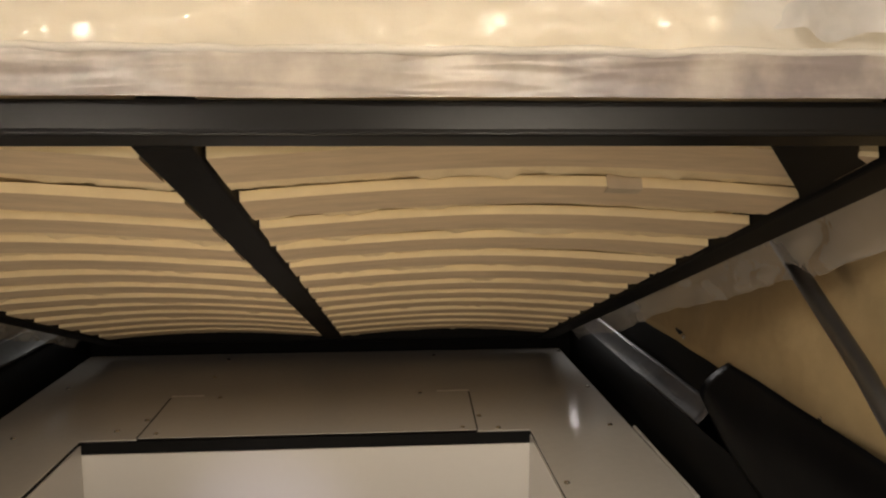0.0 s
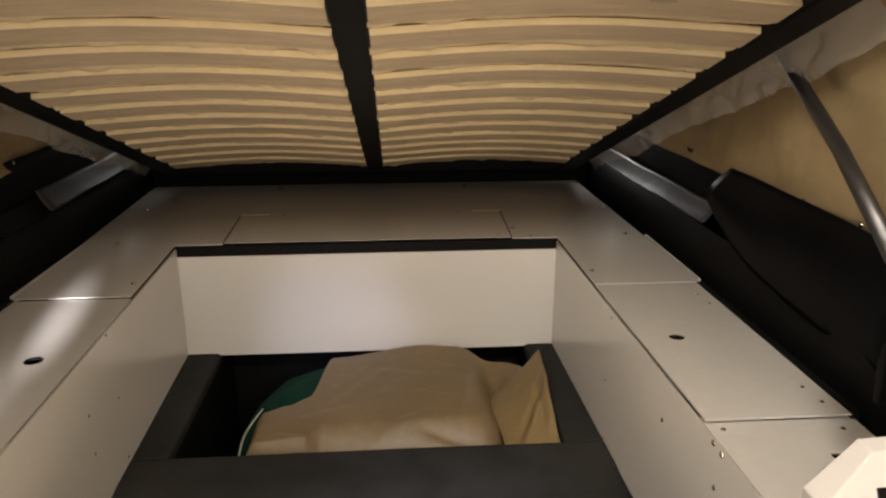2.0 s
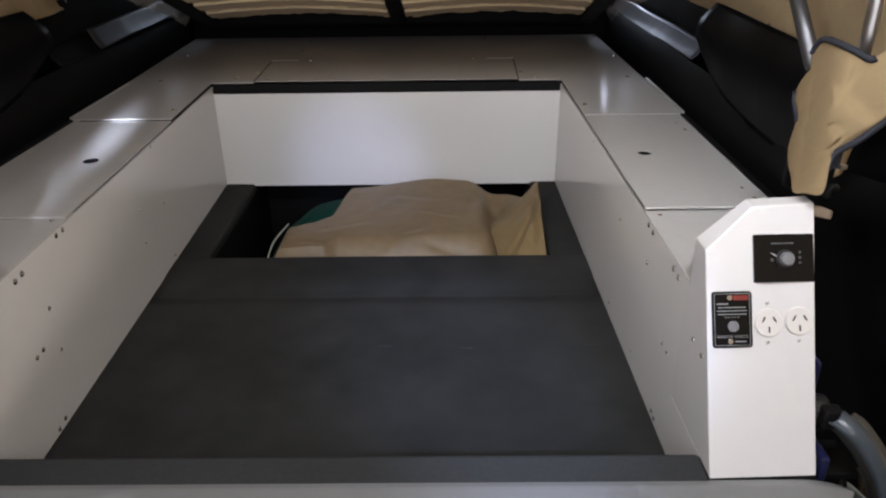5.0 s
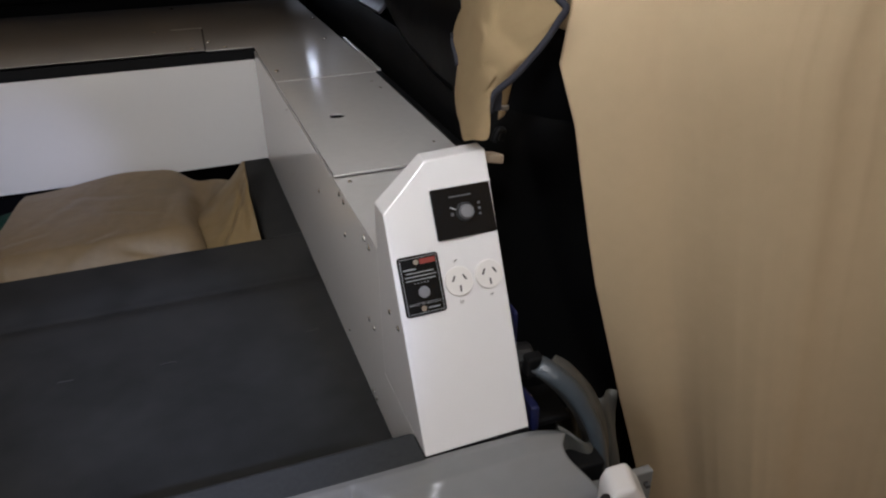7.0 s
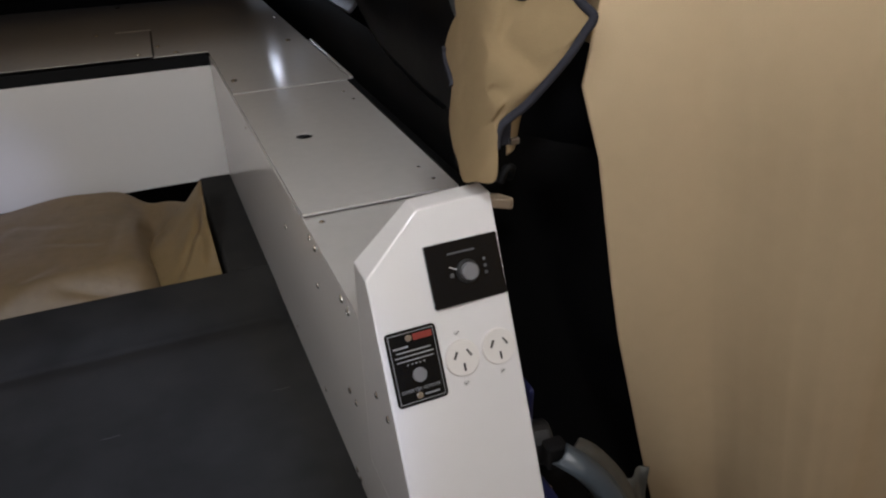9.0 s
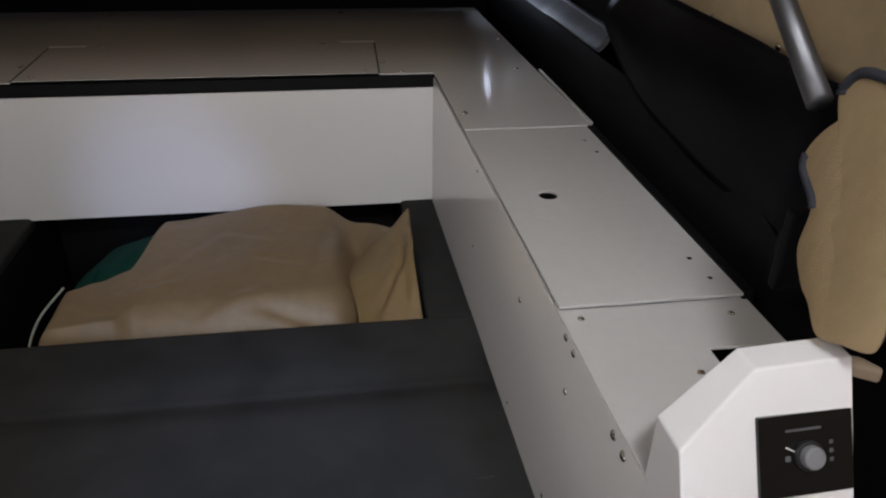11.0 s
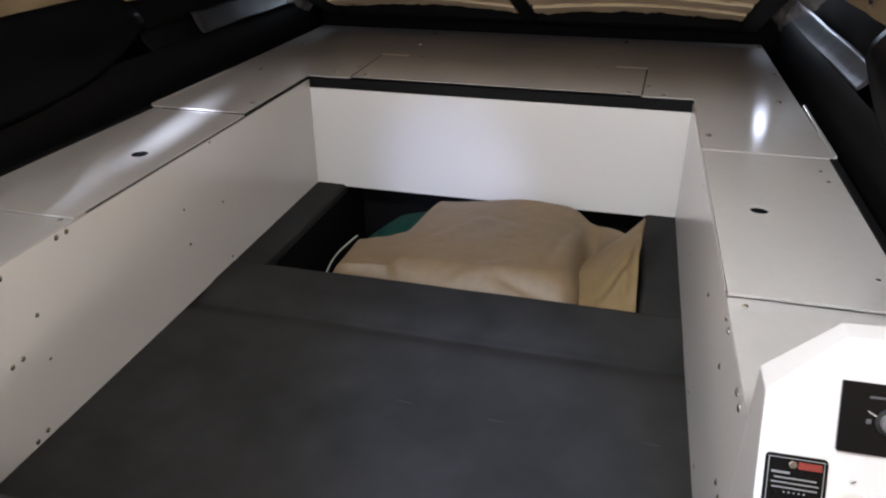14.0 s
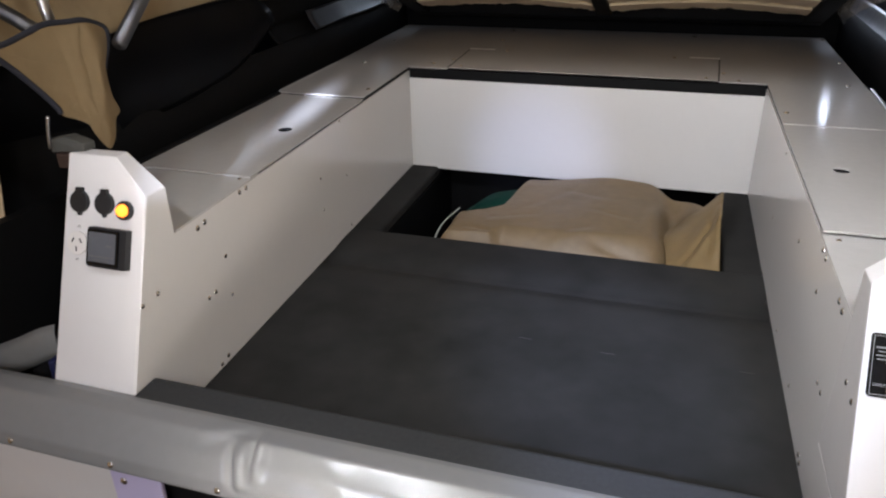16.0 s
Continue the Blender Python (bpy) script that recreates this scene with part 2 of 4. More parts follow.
def box(x0, x1, y0, y1, z0, z1, bevel=0.0, seg=2):
    bm = bmesh.new()
    bmesh.ops.create_cube(bm, size=1)
    for v in bm.verts:
        v.co = Vector((x0 + (v.co.x + .5) * (x1 - x0), y0 + (v.co.y + .5) * (y1 - y0), z0 + (v.co.z + .5) * (z1 - z0)))
    if bevel:
        bmesh.ops.bevel(bm, geom=list(bm.edges), offset=bevel, segments=seg, affect="EDGES", profile=0.5)
    return bm


def prism(points, depth, bevel=0.0, seg=2):
    """A plane outline of 3D points, pushed along the vector depth."""
    bm = bmesh.new()
    f = bm.faces.new([bm.verts.new(p) for p in points])
    got = bmesh.ops.extrude_face_region(bm, geom=[f])
    bmesh.ops.translate(bm, verts=[v for v in got["geom"] if isinstance(v, bmesh.types.BMVert)], vec=Vector(depth))
    bmesh.ops.recalc_face_normals(bm, faces=bm.faces)
    if bevel:
        bmesh.ops.bevel(bm, geom=list(bm.edges), offset=bevel, segments=seg, affect="EDGES", profile=0.5)
    return bm


def disc(r, h, seg=24, bevel=0.0, r2=None):
    """A disc or cone frustum on the plane z=0, h high."""
    bm = bmesh.new()
    bmesh.ops.create_cone(bm, cap_ends=True, segments=seg, radius1=r, radius2=r if r2 is None else r2, depth=h)
    bmesh.ops.translate(bm, verts=bm.verts, vec=(0, 0, h / 2))
    if bevel:
        top = [e for e in bm.edges if all(v.co.z > h - 1e-6 for v in e.verts)]
        bmesh.ops.bevel(bm, geom=top, offset=bevel, segments=3, affect="EDGES", profile=0.5)
    return bm


def tube(points, r, seg=12, radii=None):
    bm = bmesh.new()
    pts = [Vector(p) for p in points]
    rings = []
    for i, p in enumerate(pts):
        d = (pts[min(i + 1, len(pts) - 1)] - pts[max(i - 1, 0)]).normalized()
        q = d.to_track_quat("Z", "Y")
        rr = radii[i] if radii else r
        rings.append([bm.verts.new(p + q @ Vector((rr * math.cos(a), rr * math.sin(a), 0))) for a in (2 * math.pi * k / seg for k in range(seg))])
    for a, b in zip(rings, rings[1:]):
        for k in range(seg):
            bm.faces.new((a[k], a[(k + 1) % seg], b[(k + 1) % seg], b[k]))
    bm.faces.new(rings[0][::-1])
    bm.faces.new(rings[-1])
    return bm


def sheet(f, nu, nv, thick=0.0):
    """A surface f(u, v) over the unit square, with thickness along its normals."""
    bm = bmesh.new()
    g = [[bm.verts.new(f(i / nu, j / nv)) for j in range(nv + 1)] for i in range(nu + 1)]
    for i in range(nu):
        for j in range(nv):
            bm.faces.new((g[i][j], g[i + 1][j], g[i + 1][j + 1], g[i][j + 1]))
    if thick:
        bm.normal_update()
        bmesh.ops.solidify(bm, geom=list(bm.faces), thickness=thick)
    return bm


def lerp(a, b, t):
    return a + (b - a) * t


def curve3(points, n):
    """Points along a smooth line through those given."""
    pts = [Vector(p) for p in points]
    out = []
    for i in range(n + 1):
        s = i / n * (len(pts) - 1)
        k = min(int(s), len(pts) - 2)
        t = s - k
        p0, p1, p2, p3 = pts[max(k - 1, 0)], pts[k], pts[k + 1], pts[min(k + 2, len(pts) - 1)]
        out.append(0.5 * ((2 * p1) + (p2 - p0) * t + (2 * p0 - 5 * p1 + 4 * p2 - p3) * t * t + (3 * p1 - p0 - 3 * p2 + p3) * t ** 3))
    return out


def wob(x, y, z=0.0, s=1.0):
    return noise.noise(Vector((x * s, y * s, z)))


def facing(p, normal, spin_up=(0, 0, 1)):
    """A pose at p whose z looks along normal."""
    n = Vector(normal).normalized()
    y = (Vector(spin_up) - n * Vector(spin_up).dot(n)).normalized()
    x = y.cross(n)
    return Matrix.Translation(Vector(p)) @ Matrix((x, y, n)).transposed().to_4x4()


SCREW_MESH = []


def screw(p, normal, parent, r=0.0042):
    """A domed screw head with its drive recess, on a surface."""
    if not SCREW_MESH:
        bm = bmesh.new()
        bmesh.ops.create_uvsphere(bm, u_segments=10, v_segments=6, radius=1)
        for v in bm.verts:
            v.co.z = max(v.co.z, 0) * 0.55
        me = bpy.data.meshes.new("screw")
        for f in bm.faces:
            f.smooth = True
        bm.to_mesh(me)
        bm.free()
        me.materials.append(CHROME)
        SCREW_MESH.append(me)
    ob = new("screw", SCREW_MESH[0])
    ob.parent = parent
    ob.matrix_world = facing(p, normal, (0, 1, 0) if abs(Vector(normal).normalized().z) > 0.9 else (0, 0, 1)) @ Matrix.Scale(r, 4)
    return ob


def crease(x, y, x0, y0, x1, y1, w, d):
    """A pinched fold along a line: a sharp valley with a low roll on one side."""
    q, p, e = Vector((x, y)), Vector((x0, y0)), Vector((x1 - x0, y1 - y0))
    h = (q - p).dot(e) / e.length_squared
    side = (q - p).cross(e) / e.length
    fade = max(0.0, 1 - abs(2 * h - 1) ** 3) if -0.0 < h < 1 else 0.0
    return fade * d * (-math.exp(-(side / w) ** 2) + 0.8 * math.exp(-((side - 1.8 * w) / (1.5 * w)) ** 2))


# ---- the structure ----
DECK, TOP = 0.85, 1.145


def xl(y):
    return -0.475 + (2.0 - y) * 0.0265


def xr(y):
    return 0.475 + (2.0 - y) * 0.0100


tagged(part("ground", sheet(lambda u, v: Vector((lerp(-60, 60, u), lerp(-60, 60, v), 0.02 * wob(u * 90, v * 90))), 60, 60), EARTH),
       "bare earth ground under the tent and trailer", "ground", kind="structure")

# carpeted deck: three boards round the storage well
deck = thing("floor", "charcoal marine carpet on the trailer deck, open storage well", "floor", kind="structure")
HX0, HX1, HY = -0.392, 0.402, 1.524


def deck_board(x0, x1, y0, y1, z=DECK):
    return box(x0, x1, y0, y1, z - 0.03, z, 0.009, 4)


def carpet_f(u, v):
    x, y = lerp(-0.53, 0.53, u), lerp(0.745, HY, v)
    dip = math.exp(-((y - 1.372) / 0.036) ** 2)
    return Vector((x, y, DECK - 0.015 * dip + (0.003 if y > 1.372 else 0.0) + 0.0012 * wob(x * 5, y * 5)))


part("carpet_panel", sheet(carpet_f, 40, 160, 0.02), CARPET, deck, smooth=True)
part("carpet_panel", deck_board(-0.53, HX0, HY, 2.02, DECK + 0.002), CARPET, deck)
part("carpet_panel", deck_board(HX1, 0.53, HY, 2.02, DECK + 0.002), CARPET, deck)
well = thing("storage_well", "black carpet-lined storage well in the deck", "storage well", kind="structure")
part("well_side", box(HX0 - 0.02, HX0, HY - 0.02, 2.14, 0.45, DECK - 0.03), BLACKV, well)
part("well_side", box(HX1, HX1 + 0.02, HY - 0.02, 2.14, 0.45, DECK - 0.03), BLACKV, well)
part("well_side", box(HX0, HX1, HY - 0.02, HY, 0.45, DECK - 0.03), BLACKV, well)
part("well_side", box(HX0, HX1, 2.12, 2.14, 0.45, DECK), BLACKV, well)
part("well_base", box(HX0 - 0.02, HX1 + 0.02, HY - 0.02, 2.14, 0.43, 0.45), BLACKV, well)

# sill: carpet step at the entry
sill = thing("sill", "raised carpeted step at the entry edge of the deck", "sill", kind="structure")
part("step", prism([(-0.442, 0.766, DECK), (-0.442, 0.766, 0.941), (-0.442, 0.758, 0.947), (-0.442, 0.70, 0.947), (-0.442, 0.70, DECK)], (0.93, 0, 0), 0.003), SILLFAB, sill)
part("rail", box(-0.72, 0.70, 0.664, 0.70, 0.80, 0.915, 0.004), TRIMBLK, sill)

# white inner walls
wall_l = thing("wall_left", "white powder-coated side panel with screw heads", "wall", kind="structure")
part("panel", prism([(xl(2.0), 2.0, DECK), (xl(2.0), 2.0, TOP - 0.009), (xl(.869), .869, TOP - 0.009), (xl(.869), .869, 1.213), (xl(.8265), .8265, 1.213), (xl(.717), .717, .948), (xl(.757), .757, .948), (xl(.757), .757, DECK)], (-0.006, 0, 0)), WHITE, wall_l, m=Matrix.Translation((0.0006, 0, 0)))
# black filler strip stands for the shade in the gap under the lids
part("gap_shade_strip", prism([(xl(2.0) - 0.003, 2.0, TOP - 0.009), (xl(2.0) - 0.003, 2.0, TOP - 0.0035), (xl(.9) - 0.003, .9, TOP - 0.009)], (-0.004, 0, 0)), TRIMBLK, wall_l)
wall_r = thing("wall_right", "white powder-coated side panel with screw heads", "wall", kind="structure")
part("panel", prism([(xr(2.0), 2.0, DECK), (xr(2.0), 2.0, TOP - 0.009), (xr(.880), .880, TOP - 0.009), (xr(.880), .880, .9468), (xr(.757), .757, .9468), (xr(.757), .757, DECK)], (0.006, 0, 0)), WHITE, wall_r)
part("gap_shade_strip", prism([(xr(2.0) + 0.003, 2.0, TOP - 0.009), (xr(2.0) + 0.003, 2.0, TOP - 0.0035), (xr(.9) + 0.003, .9, TOP - 0.009)], (0.004, 0, 0)), TRIMBLK, wall_r)
wall_f = thing("wall_far", "white panel closing the far end of the box", "wall", kind="structure")
part("panel", box(-0.479, 0.479, 2.0, 2.006, DECK - 0.004, 1.115, 0.001, 1), WHITE, wall_f)
part("black_angle", box(-0.475, 0.475, 2.004, 2.02, 1.117, TOP - 0.004, 0.001, 1), TRIMBLK, wall_f)

# outer body of the trailer below the shelves
body = thing("trailer_body", "dark trailer tub under the white panels", "trailer", kind="structure")
part("side", box(-0.76, -0.74, 0.72, 2.75, 0.35, TOP - 0.01), BLACKV, body)
part("side", box(0.74, 0.76, 1.12, 2.75, 0.35, TOP - 0.01), BLACKV, body)
part("end", box(-0.76, 0.76, 2.72, 2.75, 0.35, TOP - 0.01), BLACKV, body)
part("base", box(-0.76, 0.76, 0.72, 2.75, 0.33, 0.36), BLACKV, body)

# end face below the vinyl
tail = thing("tail_panel", "white painted trailer end with a dark opening", "panel", kind="structure")
part("white_board", box(-0.76, -0.435, 0.645, 0.660, 0.40, 0.893, 0.002), POD, tail)
part("white_board", box(0.50, 0.655, 0.645, 0.660, 0.40, 0.893, 0.002), POD, tail)
part("grey_board", box(0.657, 0.76, 0.648, 0.660, 0.40, 0.893, 0.002), GREYV, tail)
part("dark_opening", box(-0.434, 0.499, 0.654, 0.660, 0.40, 0.893), TRIMBLK, tail)
for a, b in ((-0.440, -0.355), (0.468, 0.505)):
    plate = part("hinge_plate", box(a, b, 0.635, 0.644, 0.70, 0.889, 0.003), LILAC, tail, "pale lilac metal plate")
    screw(((a + b) / 2 - 0.02, 0.635, 0.862), (0, -1, 0), plate, 0.006)

# shelves: one far panel with two arms, and two lids a side
shelf = thing("shelf", "grey satin panel round the far end of the box", "shelf", group="shelf panels")
part("far_top", prism([(-0.725, 2.675, TOP), (-0.698, 1.650, TOP), (xl(1.65), 1.650, TOP), (xl(2.0), 1.998, TOP), (-0.36, 1.998, TOP), (-0.36, 2.012, TOP), (0.36, 2.012, TOP), (0.36, 1.998, TOP),
                       (xr(2.0), 1.998, TOP), (xr(1.65), 1.650, TOP), (0.703, 1.650, TOP), (0.692, 2.675, TOP)], (0, 0, 0.003), 0.0008, 1), SHELF, shelf)
part("hatch", prism([(-0.357, 2.000, TOP + 0.0034), (-0.366, 2.268, TOP + 0.0034), (0.366, 2.268, TOP + 0.0034), (0.359, 2.000, TOP + 0.0034)], (0, 0, 0.0015), 0.0006, 1), SHELF, shelf)
for s in (-1, 1):
    x0 = -0.698 if s < 0 else 0.703
    part("lip", box(min(x0, x0 + s * 0.007), max(x0, x0 + s * 0.007), 1.66, 2.00, TOP - 0.014, TOP + 0.005, 0.0015), SHELF, shelf)
for x, y in ((-0.417, 2.047), (0.408, 2.012), (0.374, 2.089), (-0.375, 2.112), (0.493, 1.732), (-0.484, 1.722), (0.657, 2.013), (0.680, 2.286), (0.683, 2.633), (-0.62, 2.02), (-0.655, 2.36), (-0.306, 2.612), (-0.303, 2.433), (0.299, 2.613)):
    screw((x, y, TOP + 0.003), (0, 0, 1), shelf, 0.0062)
for x, y in ((-0.327, 2.023), (0.330, 2.016), (-0.247, 2.255), (0.245, 2.258)):
    screw((x, y, TOP + 0.0049), (0, 0, 1), shelf, 0.0058)
# slot strips coloured pale for the reflection they show
for a, b in ((-0.368, -0.290), (0.288, 0.369)):
    part("slot", box(a, b, 2.2685, 2.277, TOP + 0.0031, TOP + 0.0056), PALE, shelf, "pale strip at the hatch slot, reflection in its colour")
for s in (-1, 1):
    part("seam", prism([(s * 0.3590, 1.999, TOP + 0.0032), (s * 0.3668, 2.266, TOP + 0.0032), (s * 0.3700, 2.266, TOP + 0.0032), (s * 0.3622, 1.999, TOP + 0.0032)], (0, 0, 0.0006)), SLOT, shelf, "dark open seam")



def lid(side, y0, y1, hole, label):
    f = xr if side > 0 else xl
    ob = thing("shelf", label, "shelf", group="shelf panels")
    x_out = 0.690 * side + (0.004 if side > 0 else -0.0)
    z = TOP - 0.0012
    pts = [(f(y0), y0, z), (x_out, y0, z), (x_out, y1, z), (f(y1), y1, z)]
    bm = bmesh.new()
    if hole:
        cx, cy, r, n = hole[0], hole[1], 0.0135, 24
        outer = [Vector(p) for p in pts]
        ring = [Vector((cx + r * math.cos(2 * math.pi * k / n), cy + r * math.sin(2 * math.pi * k / n), z)) for k in range(n)]
        vo, vr = [bm.verts.new(p) for p in outer], [bm.verts.new(p) for p in ring]
        es = [bm.edges.new((vo[k], vo[(k + 1) % 4])) for k in range(4)] + [bm.edges.new((vr[k], vr[(k + 1) % n])) for k in range(n)]
        bmesh.ops.triangle_fill(bm, use_beauty=True, edges=es)
        bad = [g for g in bm.faces if (g.calc_center_median() - Vector((cx, cy, z))).length < r * 0.9]
        bmesh.ops.delete(bm, geom=bad, context="FACES_ONLY")
    else:
        bm.faces.new([bm.verts.new(p) for p in pts])
    bmesh.ops.solidify(bm, geom=list(bm.faces), thickness=-0.003)
    part("top", bm, SHELF, ob)
    # added black ring keeps the grazing spot from whitening the hole's rim
    if hole:
        ring = bmesh.new()
        rows = [[ring.verts.new((hole[0] + r * math.cos(math.pi * k / 12), hole[1] + r * math.sin(math.pi * k / 12), h)) for k in range(24)] for r, h in ((0.0128, z - 0.004), (0.0128, z + 0.0003), (0.0150, z + 0.0003), (0.0150, z - 0.004))]
        for r0, r1 in zip(rows, rows[1:] + rows[:1]):
            for k in range(24):
                ring.faces.new((r0[k], r0[(k + 1) % 24], r1[(k + 1) % 24], r1[k]))
        part("hole_dark_ring", ring, TRIMBLK, ob, "black ring added to darken the finger hole")
    part("edge_trim", box(min(x_out, x_out + side * 0.014), max(x_out, x_out + side * 0.014), y0, y1, TOP - 0.02, TOP + 0.004, 0.002), FRAME, ob, "dark folded edge")
    return ob


lid_r = lid(1, 1.109, 1.647, (0.549, 1.381), "grey satin shelf lid with a finger hole")
lid(-1, 1.100, 1.647, (-0.529, 1.372), "grey satin shelf lid with a finger hole")
for x, y in ((0.668, 1.58), (0.672, 1.53), (0.668, 1.19), (0.672, 1.145)):
    screw((x, y, TOP), (0, 0, 1), lid_r, 0.0048)


def end_lid(side):
    f = xr if side > 0 else xl
    ob = thing("shelf", "short grey shelf panel notched beside the switch housing", "shelf", group="shelf panels")
    z = TOP - 0.009
    pts = [(f(1.13), 1.13, z), (0.70 * side, 1.13, z), (0.70 * side, 1.028, z), (0.616 * side, 1.030, z), (0.616 * side, 0.990, z), (0.612 * side, 0.885, z), (f(.874), .874, z)]
    part("top", prism(pts, (0, 0, 0.003), 0.0006, 1), SHELF, ob)
    screw((f(1.095) + side * 0.02, 1.095, z + 0.003), (0, 0, 1), ob, 0.004)
    screw((0.668 * side, 1.085, z + 0.003), (0, 0, 1), ob, 0.004)
    screw((0.59 * side, 0.995, z + 0.003), (0, 0, 1), ob, 0.004)
    return ob


end_lid(1), end_lid(-1)

BOLTS_R = [(1.078, 1.130, .005), (1.053, 1.128, .005), (0.941, 1.124, .0055), (0.918, 1.122, .0055), (1.269, 0.876, .0032), (1.541, 0.982, .003), (1.528, 0.858, .003), (1.531, 1.122, .003), (1.249, 1.064, .0042), (1.062, 1.071, .0045),
           (0.946, 0.995, .0045), (0.921, 0.996, .0045), (0.949, 0.866, .0045), (0.935, 0.862, .0045), (1.093, 0.882, .0035)]
BOLTS_L = [(1.058, 1.130, .005), (1.080, 1.130, .005), (0.926, 1.120, .0055), (0.946, 1.122, .0055), (0.987, 1.040, .0042), (0.923, 0.993, .0048), (0.943, 0.994, .0048), (0.988, 0.964, .0036), (0.924, 0.858, .0048), (0.946, 0.862, .0048),
           (1.375, 1.038, .0036), (1.512, 0.997, .003), (1.376, 0.964, .0036), (1.517, 0.866, .0036), (1.496, 1.132, .003)]
for y, z, r in BOLTS_R:
    screw((xr(y) - 0.0002, y, z), (-1, 0, 0), wall_r, r)
for y, z, r in BOLTS_L:
    screw((xl(y) + 0.0002, y, z), (1, 0, 0), wall_l, r)

# black vinyl sides above the shelves
for s, nm in ((1, "right"), (-1, "left")):
    side = thing("side_flap_" + nm, "black vinyl side flap rising from the shelf edge", "vinyl flap", kind="structure")

    def wall_line(u, s=s):
        y = lerp(0.90, 2.72, u)
        return (0.735 + 0.16 * max(0, 1.12 - y) ** 1.2 / 0.22 ** 1.2) * s, y

    part("lower", sheet(lambda u, v: Vector((wall_line(u)[0] + s * 0.004 * wob(u * 9, v * 3), wall_line(u)[1], lerp(0.30, 1.246, v))), 50, 10, 0.002), BLACKV, side, smooth=True)
    part("fold", sheet(lambda u, v: Vector((s * (0.735 + 0.030 * v + 0.002 * wob(u * 3, v * 1.2, 3)), lerp(1.74, 2.66, u), lerp(1.250, 1.228, u) + lerp(0.040, 0.052, u) * v - 0.006 * math.sin(math.pi * v) + 0.002 * wob(u * 5, v, 9))), 40, 8, 0.002), SHEENV if s > 0 else BLACKV, side, "crumpled shiny fold, sheen lifted in its colour" if s > 0 else "", smooth=True)
    # on the left only the far end has the painted sheen
    if s < 0:
        part("fold_end", sheet(lambda u, v: Vector((s * (0.730 + 0.030 * v + 0.002 * wob(u * 3, v * 1.2, 3)), lerp(1.95, 2.66, u), 1.252 + 0.050 * v - 0.006 * math.sin(math.pi * v) + 0.002 * wob(u * 5, v, 9))), 20, 8, 0.002), SHEENV, side, "crumpled shiny fold, sheen lifted in its colour", smooth=True)
    part("upper", sheet(lambda u, v: Vector((s * (0.768 + 0.004 * wob(u * 6, v)), lerp(1.60, 2.72, u), lerp(1.275, 1.384, v))), 30, 4, 0.002), BLACKV, side, smooth=True)
    part("front_sheet", sheet(lambda u, v: Vector((s * (wall_line(u * 0.44)[0] * s - 0.006 * min(1, v * 3) + 0.020 * v ** 3 + 0.003 * wob(u * 5, v * 2, 5)), lerp(0.90, lerp(1.735, 1.66, v), u), lerp(1.20 + 0.110 * u ** 5, 1.386, v) - (0.05 * (1 - u) ** 3 if v > .99 else 0))), 40, 14, 0.002), SATINV, side, smooth=True)
    for y in (1.25, 1.405, 1.668, 1.87):
        screw((s * 0.757, y, 1.380), (-s, 0, 0), side, 0.005)
    screw((s * 0.738, 1.69, 1.32), (-s, 0, 0.2), side, 0.005)
back = tagged(part("side_flap_end", box(-0.79, 0.79, 2.70, 2.72, 1.0, 1.75), BLACKV), "black vinyl flap behind the bed hinge", "vinyl flap", kind="structure")

